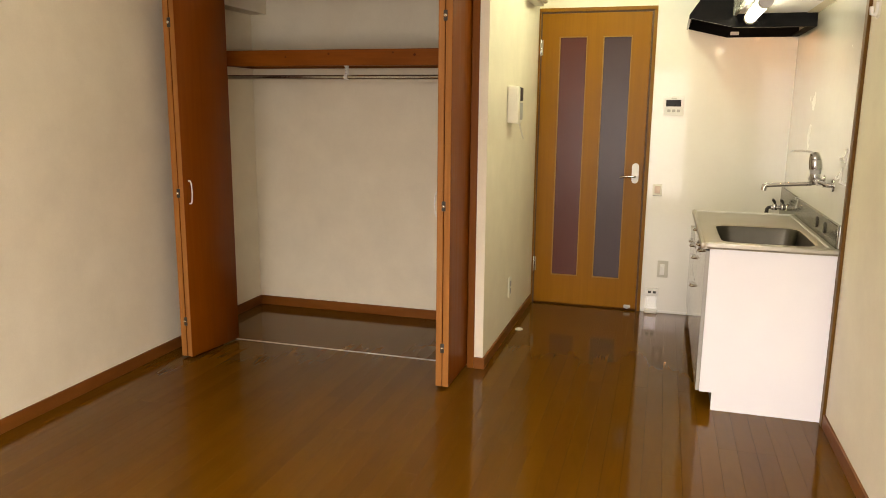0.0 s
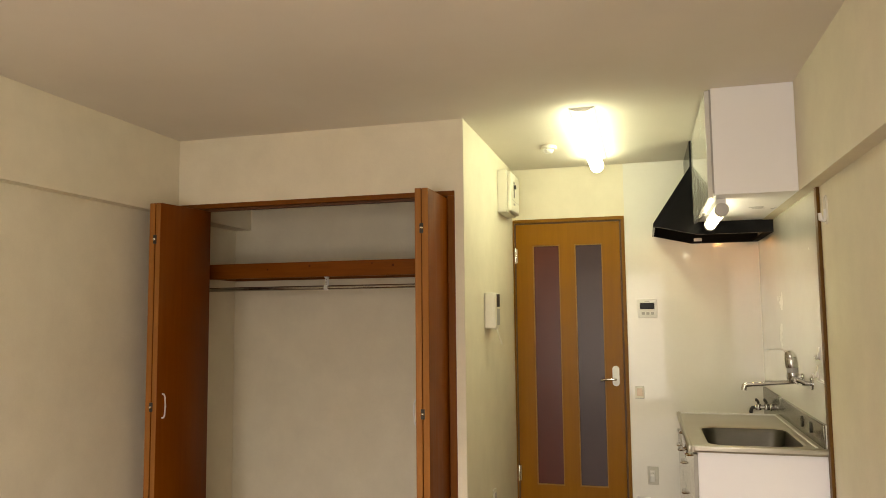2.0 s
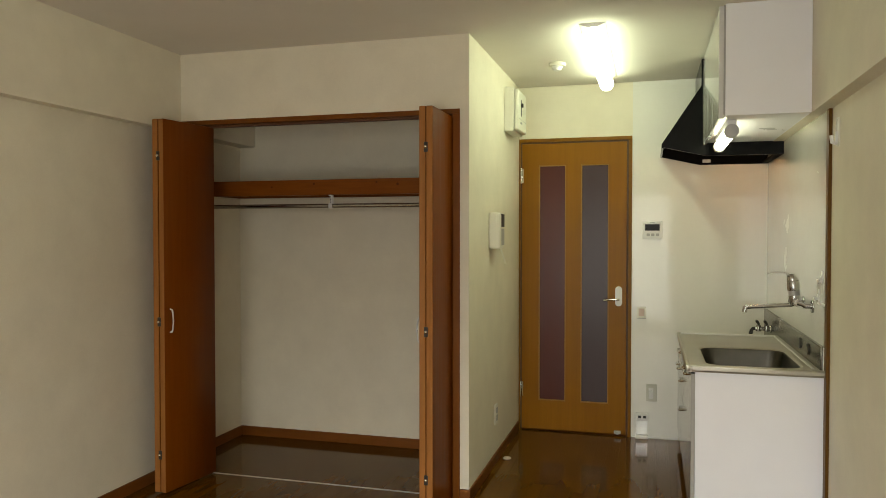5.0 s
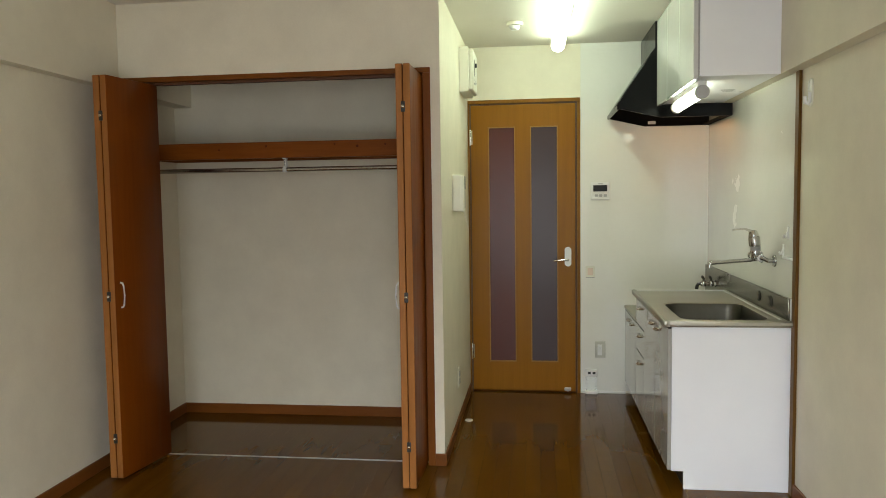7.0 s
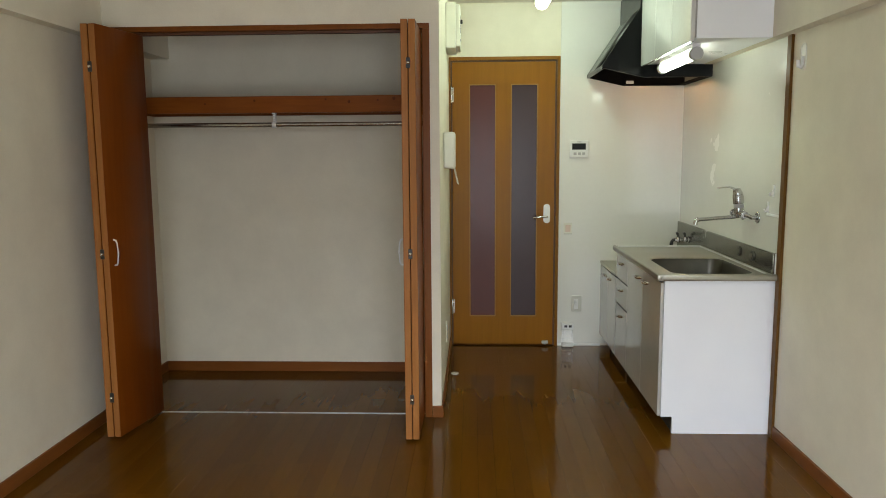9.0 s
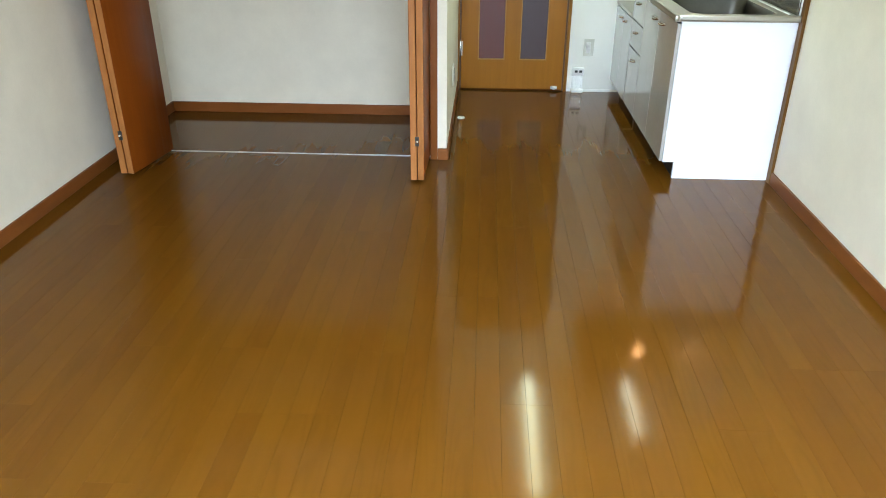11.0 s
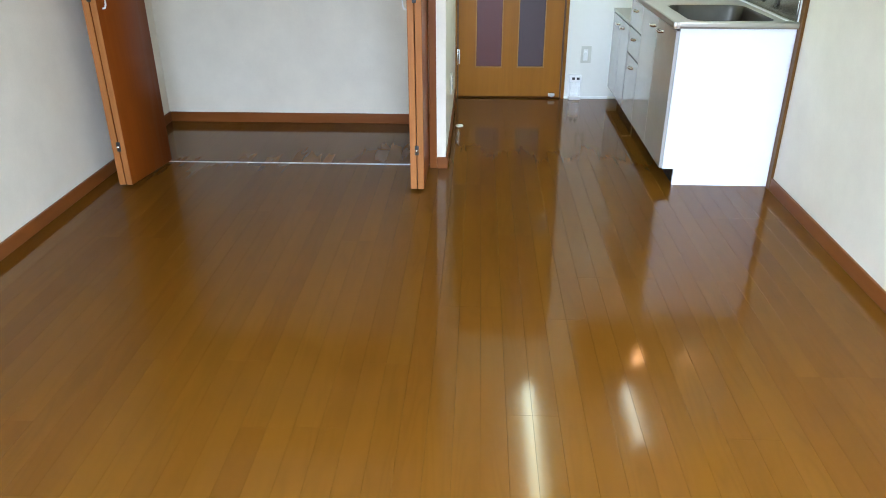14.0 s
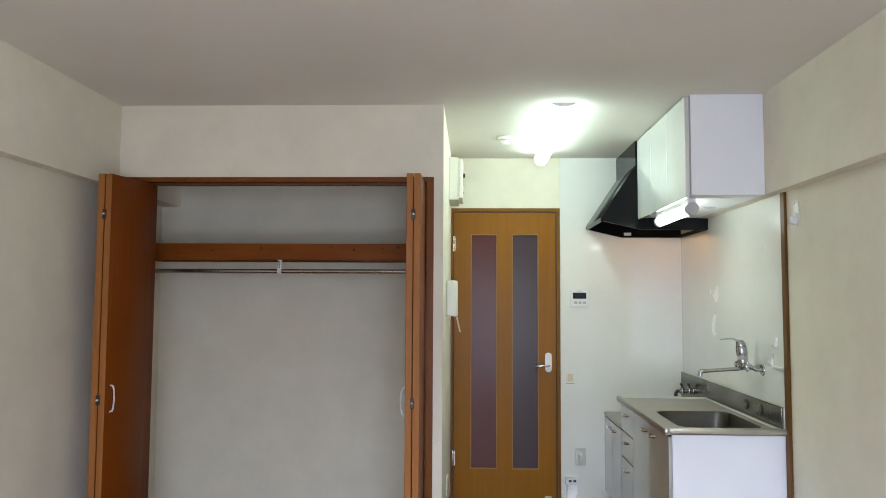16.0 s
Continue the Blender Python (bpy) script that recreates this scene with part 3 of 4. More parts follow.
# ---- passage wall ----
bk = thing("breaker_box", (XH, 4.82, 2.034), "ivory household breaker box on the passage wall", "breaker box")
part("back_case", boxes((XH, XH + 0.062, 4.66, 4.99, 2.034, 2.312), bevel=0.006), PLASTIC, bk)
cover = part("cover", boxes((XH + 0.062, XH + 0.090, 4.672, 4.978, 2.046, 2.300), bevel=0.010), PLASTIC, bk)
part("lever_slot", boxes((XH + 0.089, XH + 0.0915, 4.758, 4.790, 2.140, 2.245)), BLACK, cover)
part("lever", boxes((XH + 0.090, XH + 0.104, 4.764, 4.784, 2.196, 2.222), bevel=0.003), BLACK, cover)
part("cover_seam", boxes((XH + 0.0885, XH + 0.0905, 4.700, 4.950, 2.116, 2.119)), GREYPLASTIC, cover)
part("latch", boxes((XH + 0.089, XH + 0.095, 4.745, 4.785, 2.088, 2.100), bevel=0.002), GREYPLASTIC, cover)

ic = thing("intercom", (XH, 4.26, 1.30), "ivory wall intercom with a handset", "intercom")
part("base", boxes((XH, XH + 0.057, 4.195, 4.365, 1.300, 1.508), bevel=0.010), PLASTIC, ic)
part("handset", boxes((XH + 0.036, XH + 0.069, 4.196, 4.243, 1.296, 1.506), bevel=0.014), PLASTIC, ic)
part("display", boxes((XH + 0.056, XH + 0.0625, 4.262, 4.357, 1.425, 1.500), bevel=0.001), SCREEN, ic, "dark display window")
part("speaker", boxes((XH + 0.056, XH + 0.0615, 4.262, 4.357, 1.318, 1.415), bevel=0.001), GREYPLASTIC, ic)
bm = bmesh.new()
pts = [(XH + 0.060 + 0.0006 * k + 0.005 * math.cos(k * 1.7), 4.250 + 0.0016 * k + 0.005 * math.sin(k * 1.7), 1.306 - 0.0029 * k) for k in range(35)]
tube(bm, pts, 0.0026, 6)
part("cord", bm, PLASTIC, ic, "short coiled handset cord")


def plate(name, at, size, facing, label, category, material=WHITEPLASTIC, depth=0.009):
    """A wall plate at a wall point; facing x or y."""
    x, y, z = at
    w, h = size
    e = thing(name, at, label, category)
    if facing == "x":
        bm = boxes((x, x + depth, y - w / 2, y + w / 2, z - h / 2, z + h / 2), bevel=0.003)
    else:
        bm = boxes((x - w / 2, x + w / 2, y - depth, y, z - h / 2, z + h / 2), bevel=0.003)
    part("plate", bm, material, e)
    return e


so = plate("wall_socket", (XH, 4.40, 0.298), (0.070, 0.120), "x", "ivory wall socket plate low on the passage wall", "socket", PLASTIC)
for z in (0.275, 0.32):
    part("socket_insert", boxes((XH + 0.008, XH + 0.012, 4.385, 4.415, z - 0.017, z + 0.017), bevel=0.002), GREYPLASTIC, so)

# ---- end wall fittings ----
YF = YN - 0.005
rc = plate("heater_remote", (0.126, YF, 1.409), (0.126, 0.120), "y", "grey-white water heater remote with a dark display", "control panel", WHITEPLASTIC, 0.016)
part("display", boxes((0.078, 0.172, YF - 0.0185, YF - 0.015, 1.405, 1.448), bevel=0.001), SCREEN, rc, "dark display window")
for k in range(3):
    x = 0.088 + 0.030 * k
    part("button", boxes((x, x + 0.021, YF - 0.019, YF - 0.015, 1.368, 1.386), bevel=0.003), SILVERPLASTIC, rc)
part("name_bar", boxes((0.110, 0.142, YF - 0.0168, YF - 0.015, 1.4565, 1.4605)), GREYPLASTIC, rc)
sw = plate("light_switch", (0.058, YF, 0.850), (0.060, 0.080), "y", "small pale wall switch cover beside the door", "switch", PLASTIC, 0.006)
part("rocker", boxes((0.040, 0.076, YF - 0.010, YF - 0.005, 0.828, 0.878), bevel=0.002), PINKPLASTIC, sw, "faded pinkish rocker")
part("lower_lip", boxes((0.029, 0.087, YF - 0.009, YF - 0.004, 0.811, 0.815)), GREYPLASTIC, sw)
ou = plate("wall_outlet", (0.127, YF, 0.310), (0.070, 0.116), "y", "grey-beige wall outlet plate with a white plug cap", "socket", PLATEPLASTIC)
bm = bmesh.new()
cyl(bm, (0.122, YF - 0.030, 0.318), (0.122, YF - 0.008, 0.318), 0.014, 18, bevel=0.004)
box(bm, 0.108, 0.138, YF - 0.014, YF - 0.008, 0.270, 0.345, bevel=0.002)
part("plug_cap", bm, WHITEPLASTIC, ou)
go = thing("gas_outlet_cover", (0.062, YF, 0.0), "clear plastic gas outlet cover at the foot of the wall", "gas outlet")
head = part("head", boxes((0.020, 0.106, YF - 0.030, YF, 0.122, 0.172), bevel=0.004), WHITEPLASTIC, go)
for x in (0.050, 0.082):
    part("port", boxes((x - 0.010, x + 0.010, YF - 0.032, YF - 0.029, 0.140, 0.156)), BLACK, head)
shield = part("shield", boxes((0.026, 0.034, YF - 0.028, YF - 0.002, 0.028, 0.122), (0.092, 0.100, YF - 0.028, YF - 0.002, 0.028, 0.122), (0.034, 0.092, YF - 0.028, YF - 0.025, 0.028, 0.122),
                     bevel=0.001), CLEARPLASTIC, go, "clear plastic shield")
shield.visible_shadow = False
part("foot", boxes((0.022, 0.106, YF - 0.045, YF - 0.002, 0.0, 0.026), bevel=0.006), WHITEPLASTIC, go)

# ---- kitchen ----
def cup_handle(parent, x, y, z, w=0.095):
    """A chrome bow handle lying flat on a front that looks towards -x."""
    bm = bmesh.new()
    arc = [math.pi * k / 10 for k in range(11)]
    tube(bm, [(x + 0.002 - 0.020 * math.sin(a), y - w / 2 * math.cos(a), z - 0.006 * math.sin(a)) for a in arc], 0.0064, 10)
    prism(bm, [(x - 0.0015 - 0.015 * math.sin(a), y - (w / 2 - 0.006) * math.cos(a)) for a in arc], z + 0.003, z + 0.0055, "z")
    part("handle", bm, CHROME, parent, "chrome bow handle")


XF, XD = 0.312, 0.294        # carcass front, door front
KN, KM, KF = 3.520, 4.290, 4.625   # near end, door and drawer joint, far end of the sink cabinet
sc = thing("sink_cabinet", (0.58, 4.05, 0), "white sink cabinet with pearl doors, three drawers and a dark plinth", "cabinet")
bm = bmesh.new()
prism(bm, [(0.838, 0.0), (0.838, 0.770), (XF, 0.770), (XF, 0.086), (0.368, 0.086), (0.368, 0.0)], KN, KN + 0.018)
part("side_panel", bm, WHITE, sc, "plain white end panel")
bm = bmesh.new()
prism(bm, [(0.838, 0.0), (0.838, 0.770), (XF, 0.770), (XF, 0.086), (0.368, 0.086), (0.368, 0.0)], KF - 0.018, KF)
part("side_panel", bm, WHITE, sc)
# carcass coloured black so the gaps between the fronts look shaded
part("carcass", boxes((XF + 0.001, 0.836, KN + 0.018, KF - 0.018, 0.088, 0.60), (XF + 0.001, XF + 0.02, KN + 0.018, KF - 0.018, 0.60, 0.770)), BLACK, sc, "cabinet inside, blackened for shade in the door gaps")
part("plinth", boxes((0.372, 0.388, KN + 0.018, KF - 0.018, 0.0, 0.088)), BLACK, sc, "dark recessed plinth")
mid = (KN + KM) / 2
for y0, y1, hy in ((KN + 0.002, mid - 0.0015, mid - 0.085), (mid + 0.0015, KM - 0.0015, mid + 0.085)):
    d = part("door", boxes((XD, XF - 0.001, y0, y1, 0.090, 0.758), bevel=0.002), PEARL_SHADED, sc, "pearl grey-white glossy door")
    cup_handle(d, XD, hy, 0.712)
for z0, z1, hz in ((0.606, 0.758, 0.715), (0.448, 0.599, 0.553), (0.090, 0.441, 0.390)):
    d = part("drawer_front", boxes((XD, XF - 0.001, KM + 0.0015, KF - 0.002, z0, z1), bevel=0.002), PEARL_SHADED, sc, "pearl grey-white glossy drawer front")
    cup_handle(d, XD, (KM + KF) / 2, hz)

gb = thing("stove_cabinet", (0.58, 4.91, 0), "low white stove base cabinet with two pearl doors", "cabinet")
# black here too, as shade in the stove door gaps
part("carcass", boxes((XF + 0.001, 0.830, KF + 0.012, YF - 0.002, 0.088, 0.600)), BLACK, gb, "cabinet inside, blackened for shade in the door gaps")
part("top", boxes((XD - 0.004, 0.830, KF + 0.008, YF - 0.001, 0.603, 0.622), bevel=0.003), STEEL, gb, "stainless steel stove top plate")
part("plinth", boxes((0.372, 0.388, KF + 0.012, YF - 0.002, 0.0, 0.088)), BLACK, gb)
part("back_guard", boxes((0.826, 0.838, KF + 0.008, YF - 0.001, 0.622, 0.902), bevel=0.002), UPSTEEL, gb, "stainless steel back guard")
gm = (KF + 0.012 + YF) / 2
for y0, y1, hy in ((KF + 0.012, gm - 0.0015, gm - 0.080), (gm + 0.0015, YF - 0.002, gm + 0.080)):
    d = part("door", boxes((XD, XF - 0.001, y0, y1, 0.090, 0.594), bevel=0.002), PEARL_SHADED, gb, "pearl grey-white glossy door")
    cup_handle(d, XD, hy, 0.555)


def rounded(cx, cy, hx, hy, r, n=8):
    """Points round a rectangle with round corners, counter-clockwise."""
    out = []
    for sx, sy, a0 in ((1, 1, 0), (-1, 1, 90), (-1, -1, 180), (1, -1, 270)):
        for k in range(n + 1):
            a = radians(a0 + 90 * k / n)
            out.append((cx + sx * (hx - r) + r * math.cos(a), cy + sy * (hy - r) + r * math.sin(a)))
    return out


# worktop with a pressed bowl
wk = thing("sink_worktop", (0.56, 4.06, 0.772), "stainless steel sink worktop with a pressed bowl", "sink")
WX0, WX1, WY0, WY1, WZ = 0.272, 0.838, 3.490, 4.638, 0.800
cx, cy, hx, hy = 0.560, 3.815, 0.198, 0.268
bm = bmesh.new()
n = 8
inner = rounded(cx, cy, hx, hy, 0.075, n)
outer = []
for i, (x, y) in enumerate(inner):
    q, k = divmod(i, n + 1)
    xs, ys = ((WX1, WY1), (WX0, WY1), (WX0, WY0), (WX1, WY0))[q]
    horizontal = (q % 2 == 0)
    if k == n // 2:
        outer.append((xs, ys))
    elif (k < n // 2) == horizontal:
        outer.append((xs, y if abs(y - cy) < hy * 0.99 else y))
    else:
        outer.append((x, ys))
rings = [[bm.verts.new((x, y, z)) for x, y in ring] for ring, z in (
    (outer, WZ), (rounded(cx, cy, hx + 0.012, hy + 0.012, 0.085, n), WZ), (inner, WZ - 0.004), (rounded(cx, cy, hx - 0.006, hy - 0.006, 0.070, n), WZ - 0.020),
    (rounded(cx, cy, hx - 0.022, hy - 0.022, 0.065, n), WZ - 0.150), (rounded(cx, cy, hx - 0.050, hy - 0.050, 0.060, n), WZ - 0.172),
    (rounded(cx, cy, 0.06, 0.06, 0.055, n), WZ - 0.178))]
tot = len(inner)
for a, b in zip(rings[:2], rings[1:3]):
    for k in range(tot):
        bm.faces.new((a[k], a[(k + 1) % tot], b[(k + 1) % tot], b[k]))
bowl = bmesh.new()
inside = [[bowl.verts.new(v.co) for v in ring] for ring in rings[2:]]
for a, b in zip(inside, inside[1:]):
    for k in range(tot):
        bowl.faces.new((a[k], a[(k + 1) % tot], b[(k + 1) % tot], b[k]))
bowl.faces.new(inside[-1])
for ring in rings[3:]:
    for v in ring:
        bm.verts.remove(v)
low = [bm.verts.new((x, y, 0.7725)) for x, y in outer]
for k in range(tot):
    bm.faces.new((low[k], low[(k + 1) % tot], rings[0][(k + 1) % tot], rings[0][k]))
part("top", bm, STEEL, wk)
part("bowl", bowl, BOWL, wk, "matt steel sink bowl, darkened for the shade inside")
bm = bmesh.new()
cyl(bm, (cx, cy, WZ - 0.178), (cx, cy, WZ - 0.172), 0.055, 28, bevel=0.002)
part("drain", bm, CHROME, wk)
part("front_roll", boxes((WX0 - 0.004, WX0 + 0.020, WY0 - 0.004, WY1, 0.772, 0.8035), (WX0 + 0.020, WX1, WY0 - 0.004, WY0 + 0.020, 0.772, 0.8035), bevel=0.009), STEEL, wk)
# both ridges are steel; the pale zinc colour paints in their highlight
part("end_ridge", boxes((0.290, 0.800, WY1 - 0.070, WY1 - 0.055, WZ - 0.001, WZ + 0.007), bevel=0.003), ZINC_AND_GLINT, wk, "raised steel draining edge, coloured pale for its highlight")
part("back_ridge", boxes((0.790, 0.800, WY0 + 0.05, WY1 - 0.070, WZ - 0.001, WZ + 0.005), bevel=0.002), ZINC_AND_GLINT, wk)
part("upstand", boxes((0.820, 0.8385, WY0 + 0.03, WY1, WZ - 0.001, 0.900), bevel=0.003), UPSTEEL, wk, "stainless steel back upstand")
for y in (3.775, 3.965):
    bm = bmesh.new()
    cyl(bm, (0.8205, y, 0.854), (0.8135, y, 0.854), 0.028, 28, 0.025, bevel=0.002)
    cap = part("hole_cap", bm, DARKSTEEL, wk, "dark grey round cap over a tap hole")
    bm = bmesh.new()
    cyl(bm, (0.8140, y, 0.854), (0.8120, y, 0.854), 0.016, 20)
    part("centre", bm, UPSTEEL, cap)
part("upstand_cap", boxes((0.829, 0.8385, WY0 + 0.024, WY0 + 0.030, WZ - 0.001, 0.899), bevel=0.001), WHITEPLASTIC, wk, "pale end cap")

# mixer tap on the splash panel
fx, fy, fz = 0.780, 3.885, 1.062
XW = XR - 0.005
fa = thing("mixer_tap", (XW, fy, fz), "chrome single-lever wall mixer tap with a swivel spout", "tap")
for y in (fy - 0.105, fy + 0.105):
    bm = bmesh.new()
    cyl(bm, (XW - 0.008, y, fz - 0.012), (XW, y, fz - 0.012), 0.028, 24, 0.030, bevel=0.002)
    tube(bm, [(XW - 0.006, y, fz - 0.012), (XW - 0.032, y, fz - 0.012), (XW - 0.044, y + (0.012 if y < fy else -0.012), fz - 0.004), (fx, y + (0.022 if y < fy else -0.022), fz)], 0.011, 12)
    ny = y + (0.026 if y < fy else -0.026)
    cyl(bm, (fx, ny - 0.010, fz), (fx, ny + 0.010, fz), 0.019, 8, bevel=0.002)
    part("crank_leg", bm, TAPCHROME, fa, "chrome crank leg with a wall flange")
bm = bmesh.new()
cyl(bm, (fx, fy - 0.075, fz), (fx, fy + 0.075, fz), 0.0165, 20, bevel=0.003)
cyl(bm, (fx, fy, fz - 0.020), (fx - 0.006, fy, fz + 0.058), 0.0225, 24, 0.025, bevel=0.003)
part("body", bm, TAPCHROME, fa)
bm = bmesh.new()
cyl(bm, (fx - 0.004, fy, fz + 0.030), (fx - 0.005, fy, fz + 0.052), 0.0262, 28, bevel=0.001)
part("cartridge_ring", bm, GREYPLASTIC, fa, "dark ring under the lever")
bm = bmesh.new()
cyl(bm, (fx - 0.005, fy, fz + 0.054), (fx - 0.010, fy, fz + 0.100), 0.0290, 28, 0.0275, bevel=0.003)
cyl(bm, (fx - 0.010, fy, fz + 0.098), (fx - 0.016, fy, fz + 0.132), 0.0272, 28, 0.0185, bevel=0.007)
prism(bm, [(fx - 0.006, fz + 0.112), (fx - 0.020, fz + 0.134), (fx - 0.050, fz + 0.143), (fx - 0.085, fz + 0.142), (fx - 0.114, fz + 0.136), (fx - 0.114, fz + 0.131),
           (fx - 0.085, fz + 0.135), (fx - 0.052, fz + 0.135), (fx - 0.030, fz + 0.124)], fy - 0.011, fy + 0.011)
part("lever", bm, TAPCHROME, fa)
bm = bmesh.new()
tube(bm, [(fx, fy, fz - 0.008), (fx - 0.006, fy, fz - 0.014), (fx - 0.022, fy, fz - 0.016), (fx - 0.10, fy, fz - 0.022), (fx - 0.19, fy, fz - 0.029), (fx - 0.214, fy, fz - 0.032)], 0.0098, 14)
sp = part("spout", bm, TAPCHROME, fa)
bm = bmesh.new()
tube(bm, [(fx - 0.208, fy, fz - 0.028), (fx - 0.220, fy, fz - 0.034), (fx - 0.224, fy, fz - 0.056)], 0.0125, 14)
part("aerator", bm, TAPCHROME, sp)

# gas cock above the stove cabinet
gc = thing("gas_cock", (0.826, 4.93, 0.80), "chrome double gas cock on the steel back guard", "gas tap")
gy, gz = 4.93, 0.802
bm = bmesh.new()
cyl(bm, (0.826, gy, gz), (0.818, gy, gz), 0.024, 24, 0.021, bevel=0.002)
cyl(bm, (0.818, gy, gz), (0.735, gy, gz), 0.0125, 20, bevel=0.002)
for x in (0.757, 0.803):
    cyl(bm, (x, gy, gz - 0.016), (x, gy, gz + 0.020), 0.0165, 20, 0.014, bevel=0.002)
body = part("valve_body", bm, TAPCHROME, gc)
bm = bmesh.new()
tube(bm, [(0.738, gy, gz), (0.724, gy, gz - 0.002), (0.716, gy, gz - 0.012), (0.713, gy, gz - 0.034)], 0.0105, 14)
for k in range(3):
    cyl(bm, (0.7145 - 0.0006 * k, gy, gz - 0.018 - 0.007 * k), (0.7145 - 0.0006 * k, gy, gz - 0.021 - 0.007 * k), 0.0128, 14)
part("hose_nozzle", bm, BLACK, gc, "dark ribbed hose nozzle")
for x in (0.757, 0.803):
    bm = bmesh.new()
    tube(bm, [(x, gy, gz + 0.018), (x, gy, gz + 0.030), (x - 0.008, gy - 0.003, gz + 0.043), (x - 0.012, gy - 0.010, gz + 0.047), (x - 0.013, gy - 0.030, gz + 0.044)], 0.0085, 10)
    part("lever", bm, DARKSTEEL, gc, "dark bent valve lever")

# upper cabinet
uc = thing("upper_cabinet", (0.60, 4.08, 1.912), "white wall cabinet with three pearl doors under the ceiling", "cabinet")
part("carcass", boxes((0.432, 0.7825, 3.556, 4.592, 1.912, ZC - 0.001), bevel=0.001), WHITE, uc)
# no real strip: grey put in for the shade behind the doors
part("shadow_gap", boxes((0.424, 0.432, 3.560, 4.590, 1.918, ZC - 0.006)), GREYPLASTIC, uc, "grey strip standing in for the shaded gap behind the doors")
for k in range(3):
    w = (4.592 - 3.556) / 3
    part("door", boxes((0.404, 0.424, 3.557 + w * k + 0.0015, 3.557 + w * (k + 1) - 0.0015, 1.900, ZC - 0.010), bevel=0.002), PEARL_LIT, uc, "pearl grey-white glossy door")

# lamp under the upper cabinet
sl = thing("sink_lamp", (0.47, 4.0, 1.912), "white tubular sink lamp under the wall cabinet, lit", "lamp")
part("channel", boxes((0.450, 0.494, 3.690, 4.330, 1.886, 1.912), bevel=0.003), LAMPWHITE, sl)
bm = bmesh.new()
cyl(bm, (0.472, 3.715, 1.860), (0.472, 4.305, 1.860), 0.0270, 28)
part("tube", bm, SINKTUBE, sl, "lit white lamp cylinder")
for y0, y1 in ((3.676, 3.718), (4.302, 4.338)):
    bm = bmesh.new()
    cyl(bm, (0.472, y0, 1.860), (0.472, y1, 1.860), 0.0320, 32, bevel=0.004)
    part("end_cap", bm, SILVERPLASTIC, sl, "pale grey round end cap")

# range hood
rh = thing("range_hood", (0.55, 4.90, 1.838), "black sloping range hood over the stove place", "range hood")
HN, HF = 4.597, YF - 0.001
PROFILE = [(0.838, 1.838), (0.423, 1.838), (0.174, 1.896), (0.174, 1.914), (0.394, 2.246), (0.394, 2.400), (0.782, 2.400), (0.782, 1.910), (0.838, 1.910)]
for y0, y1 in ((HN, HN + 0.010), (HF - 0.010, HF)):
    bm = bmesh.new()
    prism(bm, PROFILE, y0, y1)
    part("side_panel", bm, HOOD if y0 == HN else HOODIN, rh)
bm = bmesh.new()
prism(bm, [(0.174, 1.890), (0.174, 1.914), (0.394, 2.246), (0.394, 2.400), (0.402, 2.400), (0.402, 2.243), (0.184, 1.912), (0.184, 1.890)], HN + 0.010, HF - 0.010)
part("front_panel", bm, HOOD, rh, "sloping black enamelled front")
bm = bmesh.new()
prism(bm, [(0.300, 2.060), (0.780, 1.945), (0.782, 1.960), (0.306, 2.075)], HN + 0.010, HF - 0.010)
part("filter", bm, HOODIN, rh)
part("rim", boxes((0.430, 0.838, HN + 0.010, HN + 0.030, 1.838, 1.850), (0.430, 0.838, HF - 0.030, HF - 0.010, 1.838, 1.850), (0.800, 0.838, HN + 0.030, HF - 0.030, 1.838, 1.850)), HOODIN, rh)
part("switch_box", boxes((0.440, 0.490, HF - 0.022, HF - 0.0105, 1.846, 1.872), bevel=0.003), WHITEPLASTIC, rh, "small pale switch plate")
bm = bmesh.new()
ball(bm, (0.645, 4.75, 1.905), 0.031, (1, 1, 1.35))
part("bulb", bm, BULB, rh, "small warm light bulb, lit")
bm = bmesh.new()
cyl(bm, (0.645, 4.75, 1.922), (0.645, 4.75, 1.990), 0.020, 18)
part("bulb_holder", bm, HOODIN, rh)

# hooks on the side wall
hk = thing("wall_hook", (XR, 3.355, 1.746), "pale plastic adhesive hook high on the side wall", "hook", "adhesive hooks")
def stadium(hy, hz, n=24):
    """Points round an upright stadium shape."""
    return [(hy * math.cos(a), hy * math.sin(a) + (hz - hy if math.sin(a) > 0 else hy - hz)) for a in [math.tau * (k + 0.5) / n for k in range(n)]]


bm = bmesh.new()
rims = [[bm.verts.new((x, 3.357 + u, 1.799 + v)) for u, v in stadium(hy, hz)] for x, hy, hz in
        ((XR, 0.026, 0.060), (XR - 0.006, 0.025, 0.059), (XR - 0.006, 0.020, 0.054), (XR - 0.002, 0.019, 0.053))]
for a, b in zip(rims, rims[1:]):
    for k in range(24):
        bm.faces.new((a[k], a[(k + 1) % 24], b[(k + 1) % 24], b[k]))
bm.faces.new(rims[-1])
bm.faces.new(rims[0][::-1])
part("backing", bm, PLASTIC, hk, "ivory oval backing with a raised rim")
bm = bmesh.new()
tube(bm, [(XR - 0.004, 3.357, 1.800), (XR - 0.006, 3.357, 1.765), (XR - 0.014, 3.357, 1.752), (XR - 0.024, 3.357, 1.757), (XR - 0.026, 3.357, 1.785)], 0.0080, 10)
part("hook_arm", bm, WHITEPLASTIC, hk)
# lower edge of a clear plastic sheet; the sheet itself is left out
solid("adhesive_strip", boxes((XW - 0.006, XW, 3.512, 3.664, 1.072, 1.084), bevel=0.002), WHITEPLASTIC, "slim white lower edge of a clear sheet, sheet left out", "strip", "")
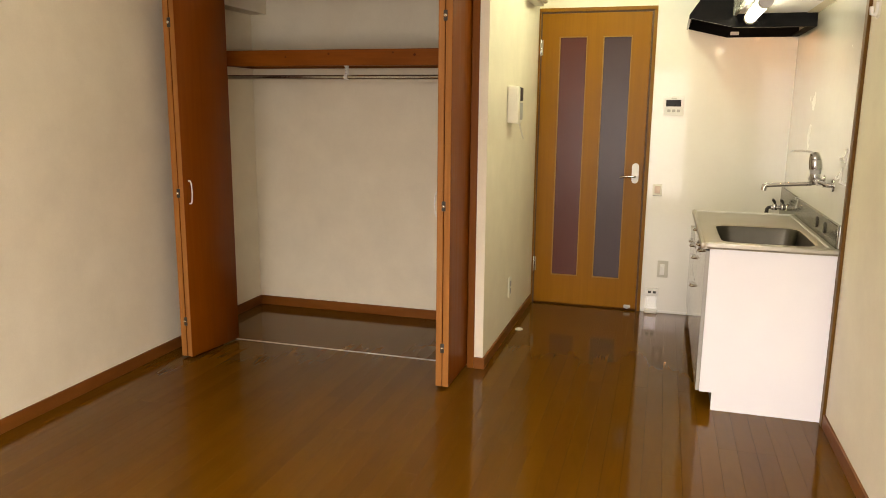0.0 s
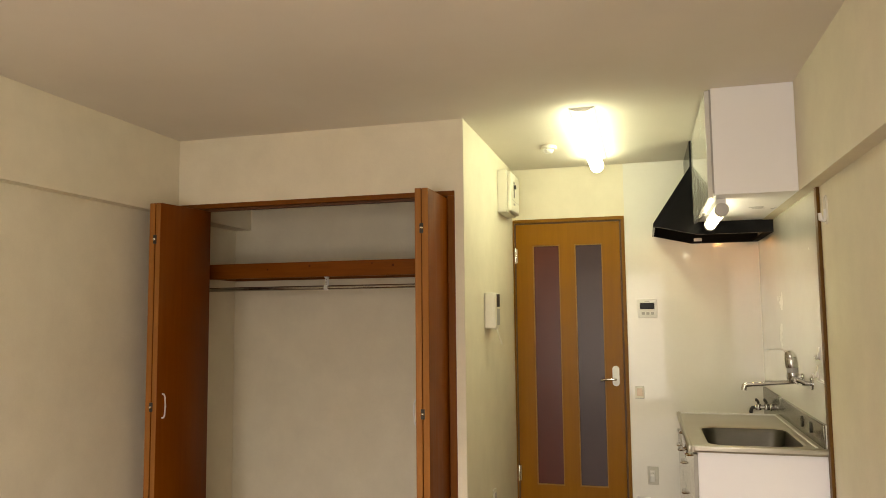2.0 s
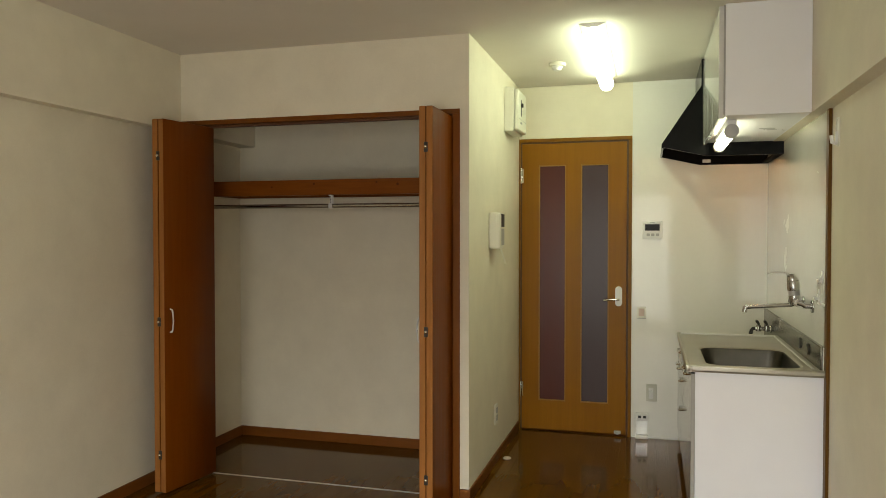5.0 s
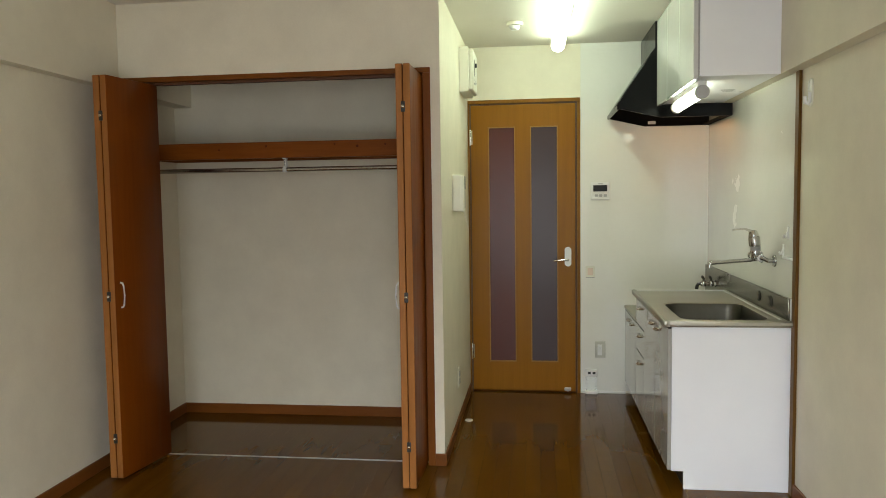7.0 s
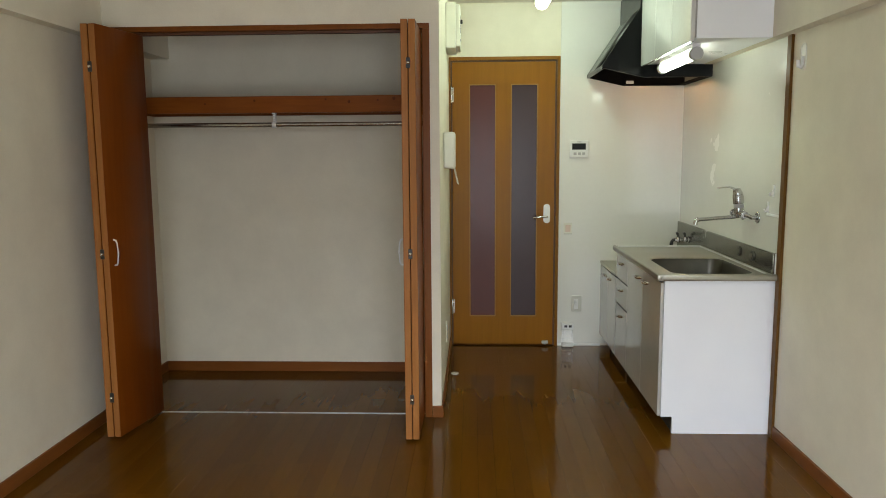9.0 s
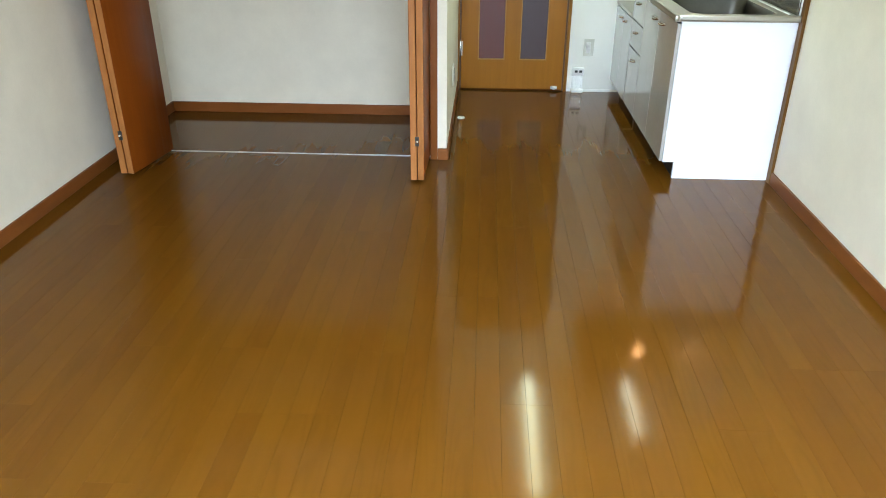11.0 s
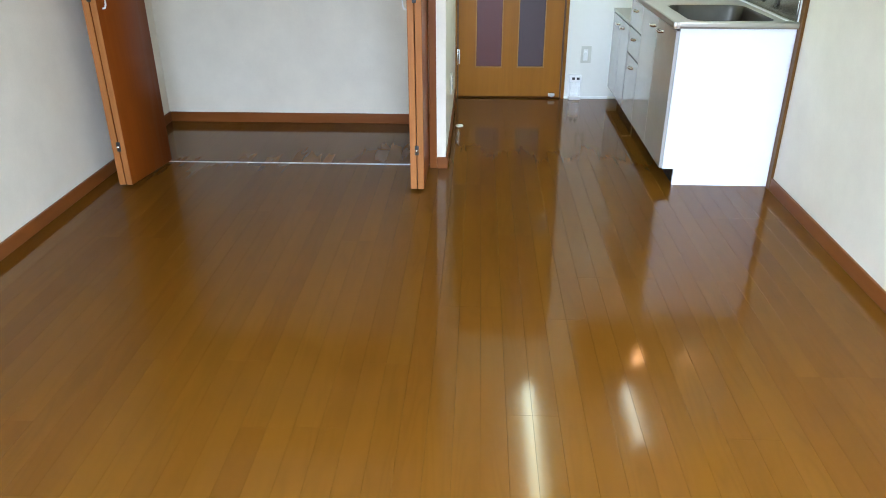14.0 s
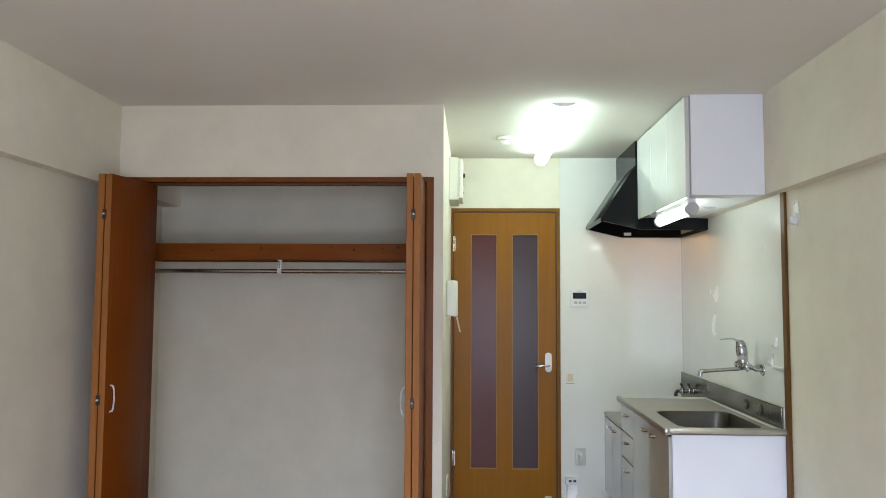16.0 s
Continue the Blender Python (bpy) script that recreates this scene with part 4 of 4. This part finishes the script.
# white hook shapes put in for two glints on clear plastic
for y, z in ((3.656, 1.112), (3.600, 1.195)):
    e = thing("wall_hook", (XW, y, z), "small white hook shape standing in for a glint on clear plastic", "hook", "adhesive hooks")
    part("backing", boxes((XW - 0.003, XW, y - 0.010, y + 0.010, z - 0.028, z + 0.028), bevel=0.001), WHITEPLASTIC, e)
    bm = bmesh.new()
    tube(bm, [(XW - 0.003, y, z + 0.005), (XW - 0.008, y, z - 0.018), (XW - 0.017, y, z - 0.021), (XW - 0.020, y, z - 0.008)], 0.005, 8)
    part("hook_arm", bm, WHITEPLASTIC, e)

# floor stop
fs = thing("floor_door_stop", (-0.730, 4.505, 0), "flat round pale door stop on the passage floor", "door stop")
bm = bmesh.new()
cyl(bm, (-0.730, 4.505, -0.001), (-0.730, 4.505, 0.007), 0.026, 28, 0.022, bevel=0.002)
disc = part("disc", bm, PLATEPLASTIC, fs)
bm = bmesh.new()
cyl(bm, (-0.730, 4.505, 0.006), (-0.730, 4.505, 0.009), 0.009, 18)
part("pin", bm, ALU, disc)

# ---- floor strips ----
PITCH, X0 = 0.0747, -0.594
strip_mesh = {}


def strip(width, length):
    key = (round(width, 4), round(length, 3))
    if key not in strip_mesh:
        bm = bmesh.new()
        w, h, c = width / 2 - 0.0001, length / 2 - 0.0001, 0.0003
        top = [bm.verts.new((sx * (w - c), sy * (h - c * 0.6), 0)) for sx, sy in ((-1, -1), (1, -1), (1, 1), (-1, 1))]
        low_ = [bm.verts.new((sx * w, sy * h, -0.0005)) for sx, sy in ((-1, -1), (1, -1), (1, 1), (-1, 1))]
        foot = [bm.verts.new((sx * w, sy * h, -0.012)) for sx, sy in ((-1, -1), (1, -1), (1, 1), (-1, 1))]
        bm.faces.new(top)
        for a, b in ((low_, top), (foot, low_)):
            for k in range(4):
                bm.faces.new((a[k], a[(k + 1) % 4], b[(k + 1) % 4], b[k]))
        me = bpy.data.meshes.new("plank")
        bm.to_mesh(me)
        bm.free()
        me.materials.append(PLANK)
        strip_mesh[key] = me
    return strip_mesh[key]


rng = random.Random(7)
first = math.floor((XCL - X0) / PITCH)
last_ = math.ceil((XR - X0) / PITCH)
LENGTH = 1.212
start = 0.0
for i in range(first, last_):
    if i % 2 == first % 2:
        start = YS - rng.choice((0.0, 0.303, 0.606, 0.909)) - rng.uniform(0, 0.02)
    xa, xb = max(X0 + PITCH * i, XCL), min(X0 + PITCH * (i + 1), XR)
    end = YN if xb > XH - 0.04 else YB
    if i in (1, 2):
        start = 1.669 - 2 * LENGTH
    if i in (-2, -1):
        start = 1.060 - 2 * LENGTH
    y = start
    while y < end:
        ya, yb = max(y, YS), min(y + LENGTH, end)
        if yb - ya > 0.01:
            ob = new("plank", strip(xb - xa, yb - ya))
            ob.location = ((xa + xb) / 2, (ya + yb) / 2, 0)
            ob.parent = floor
        y += LENGTH
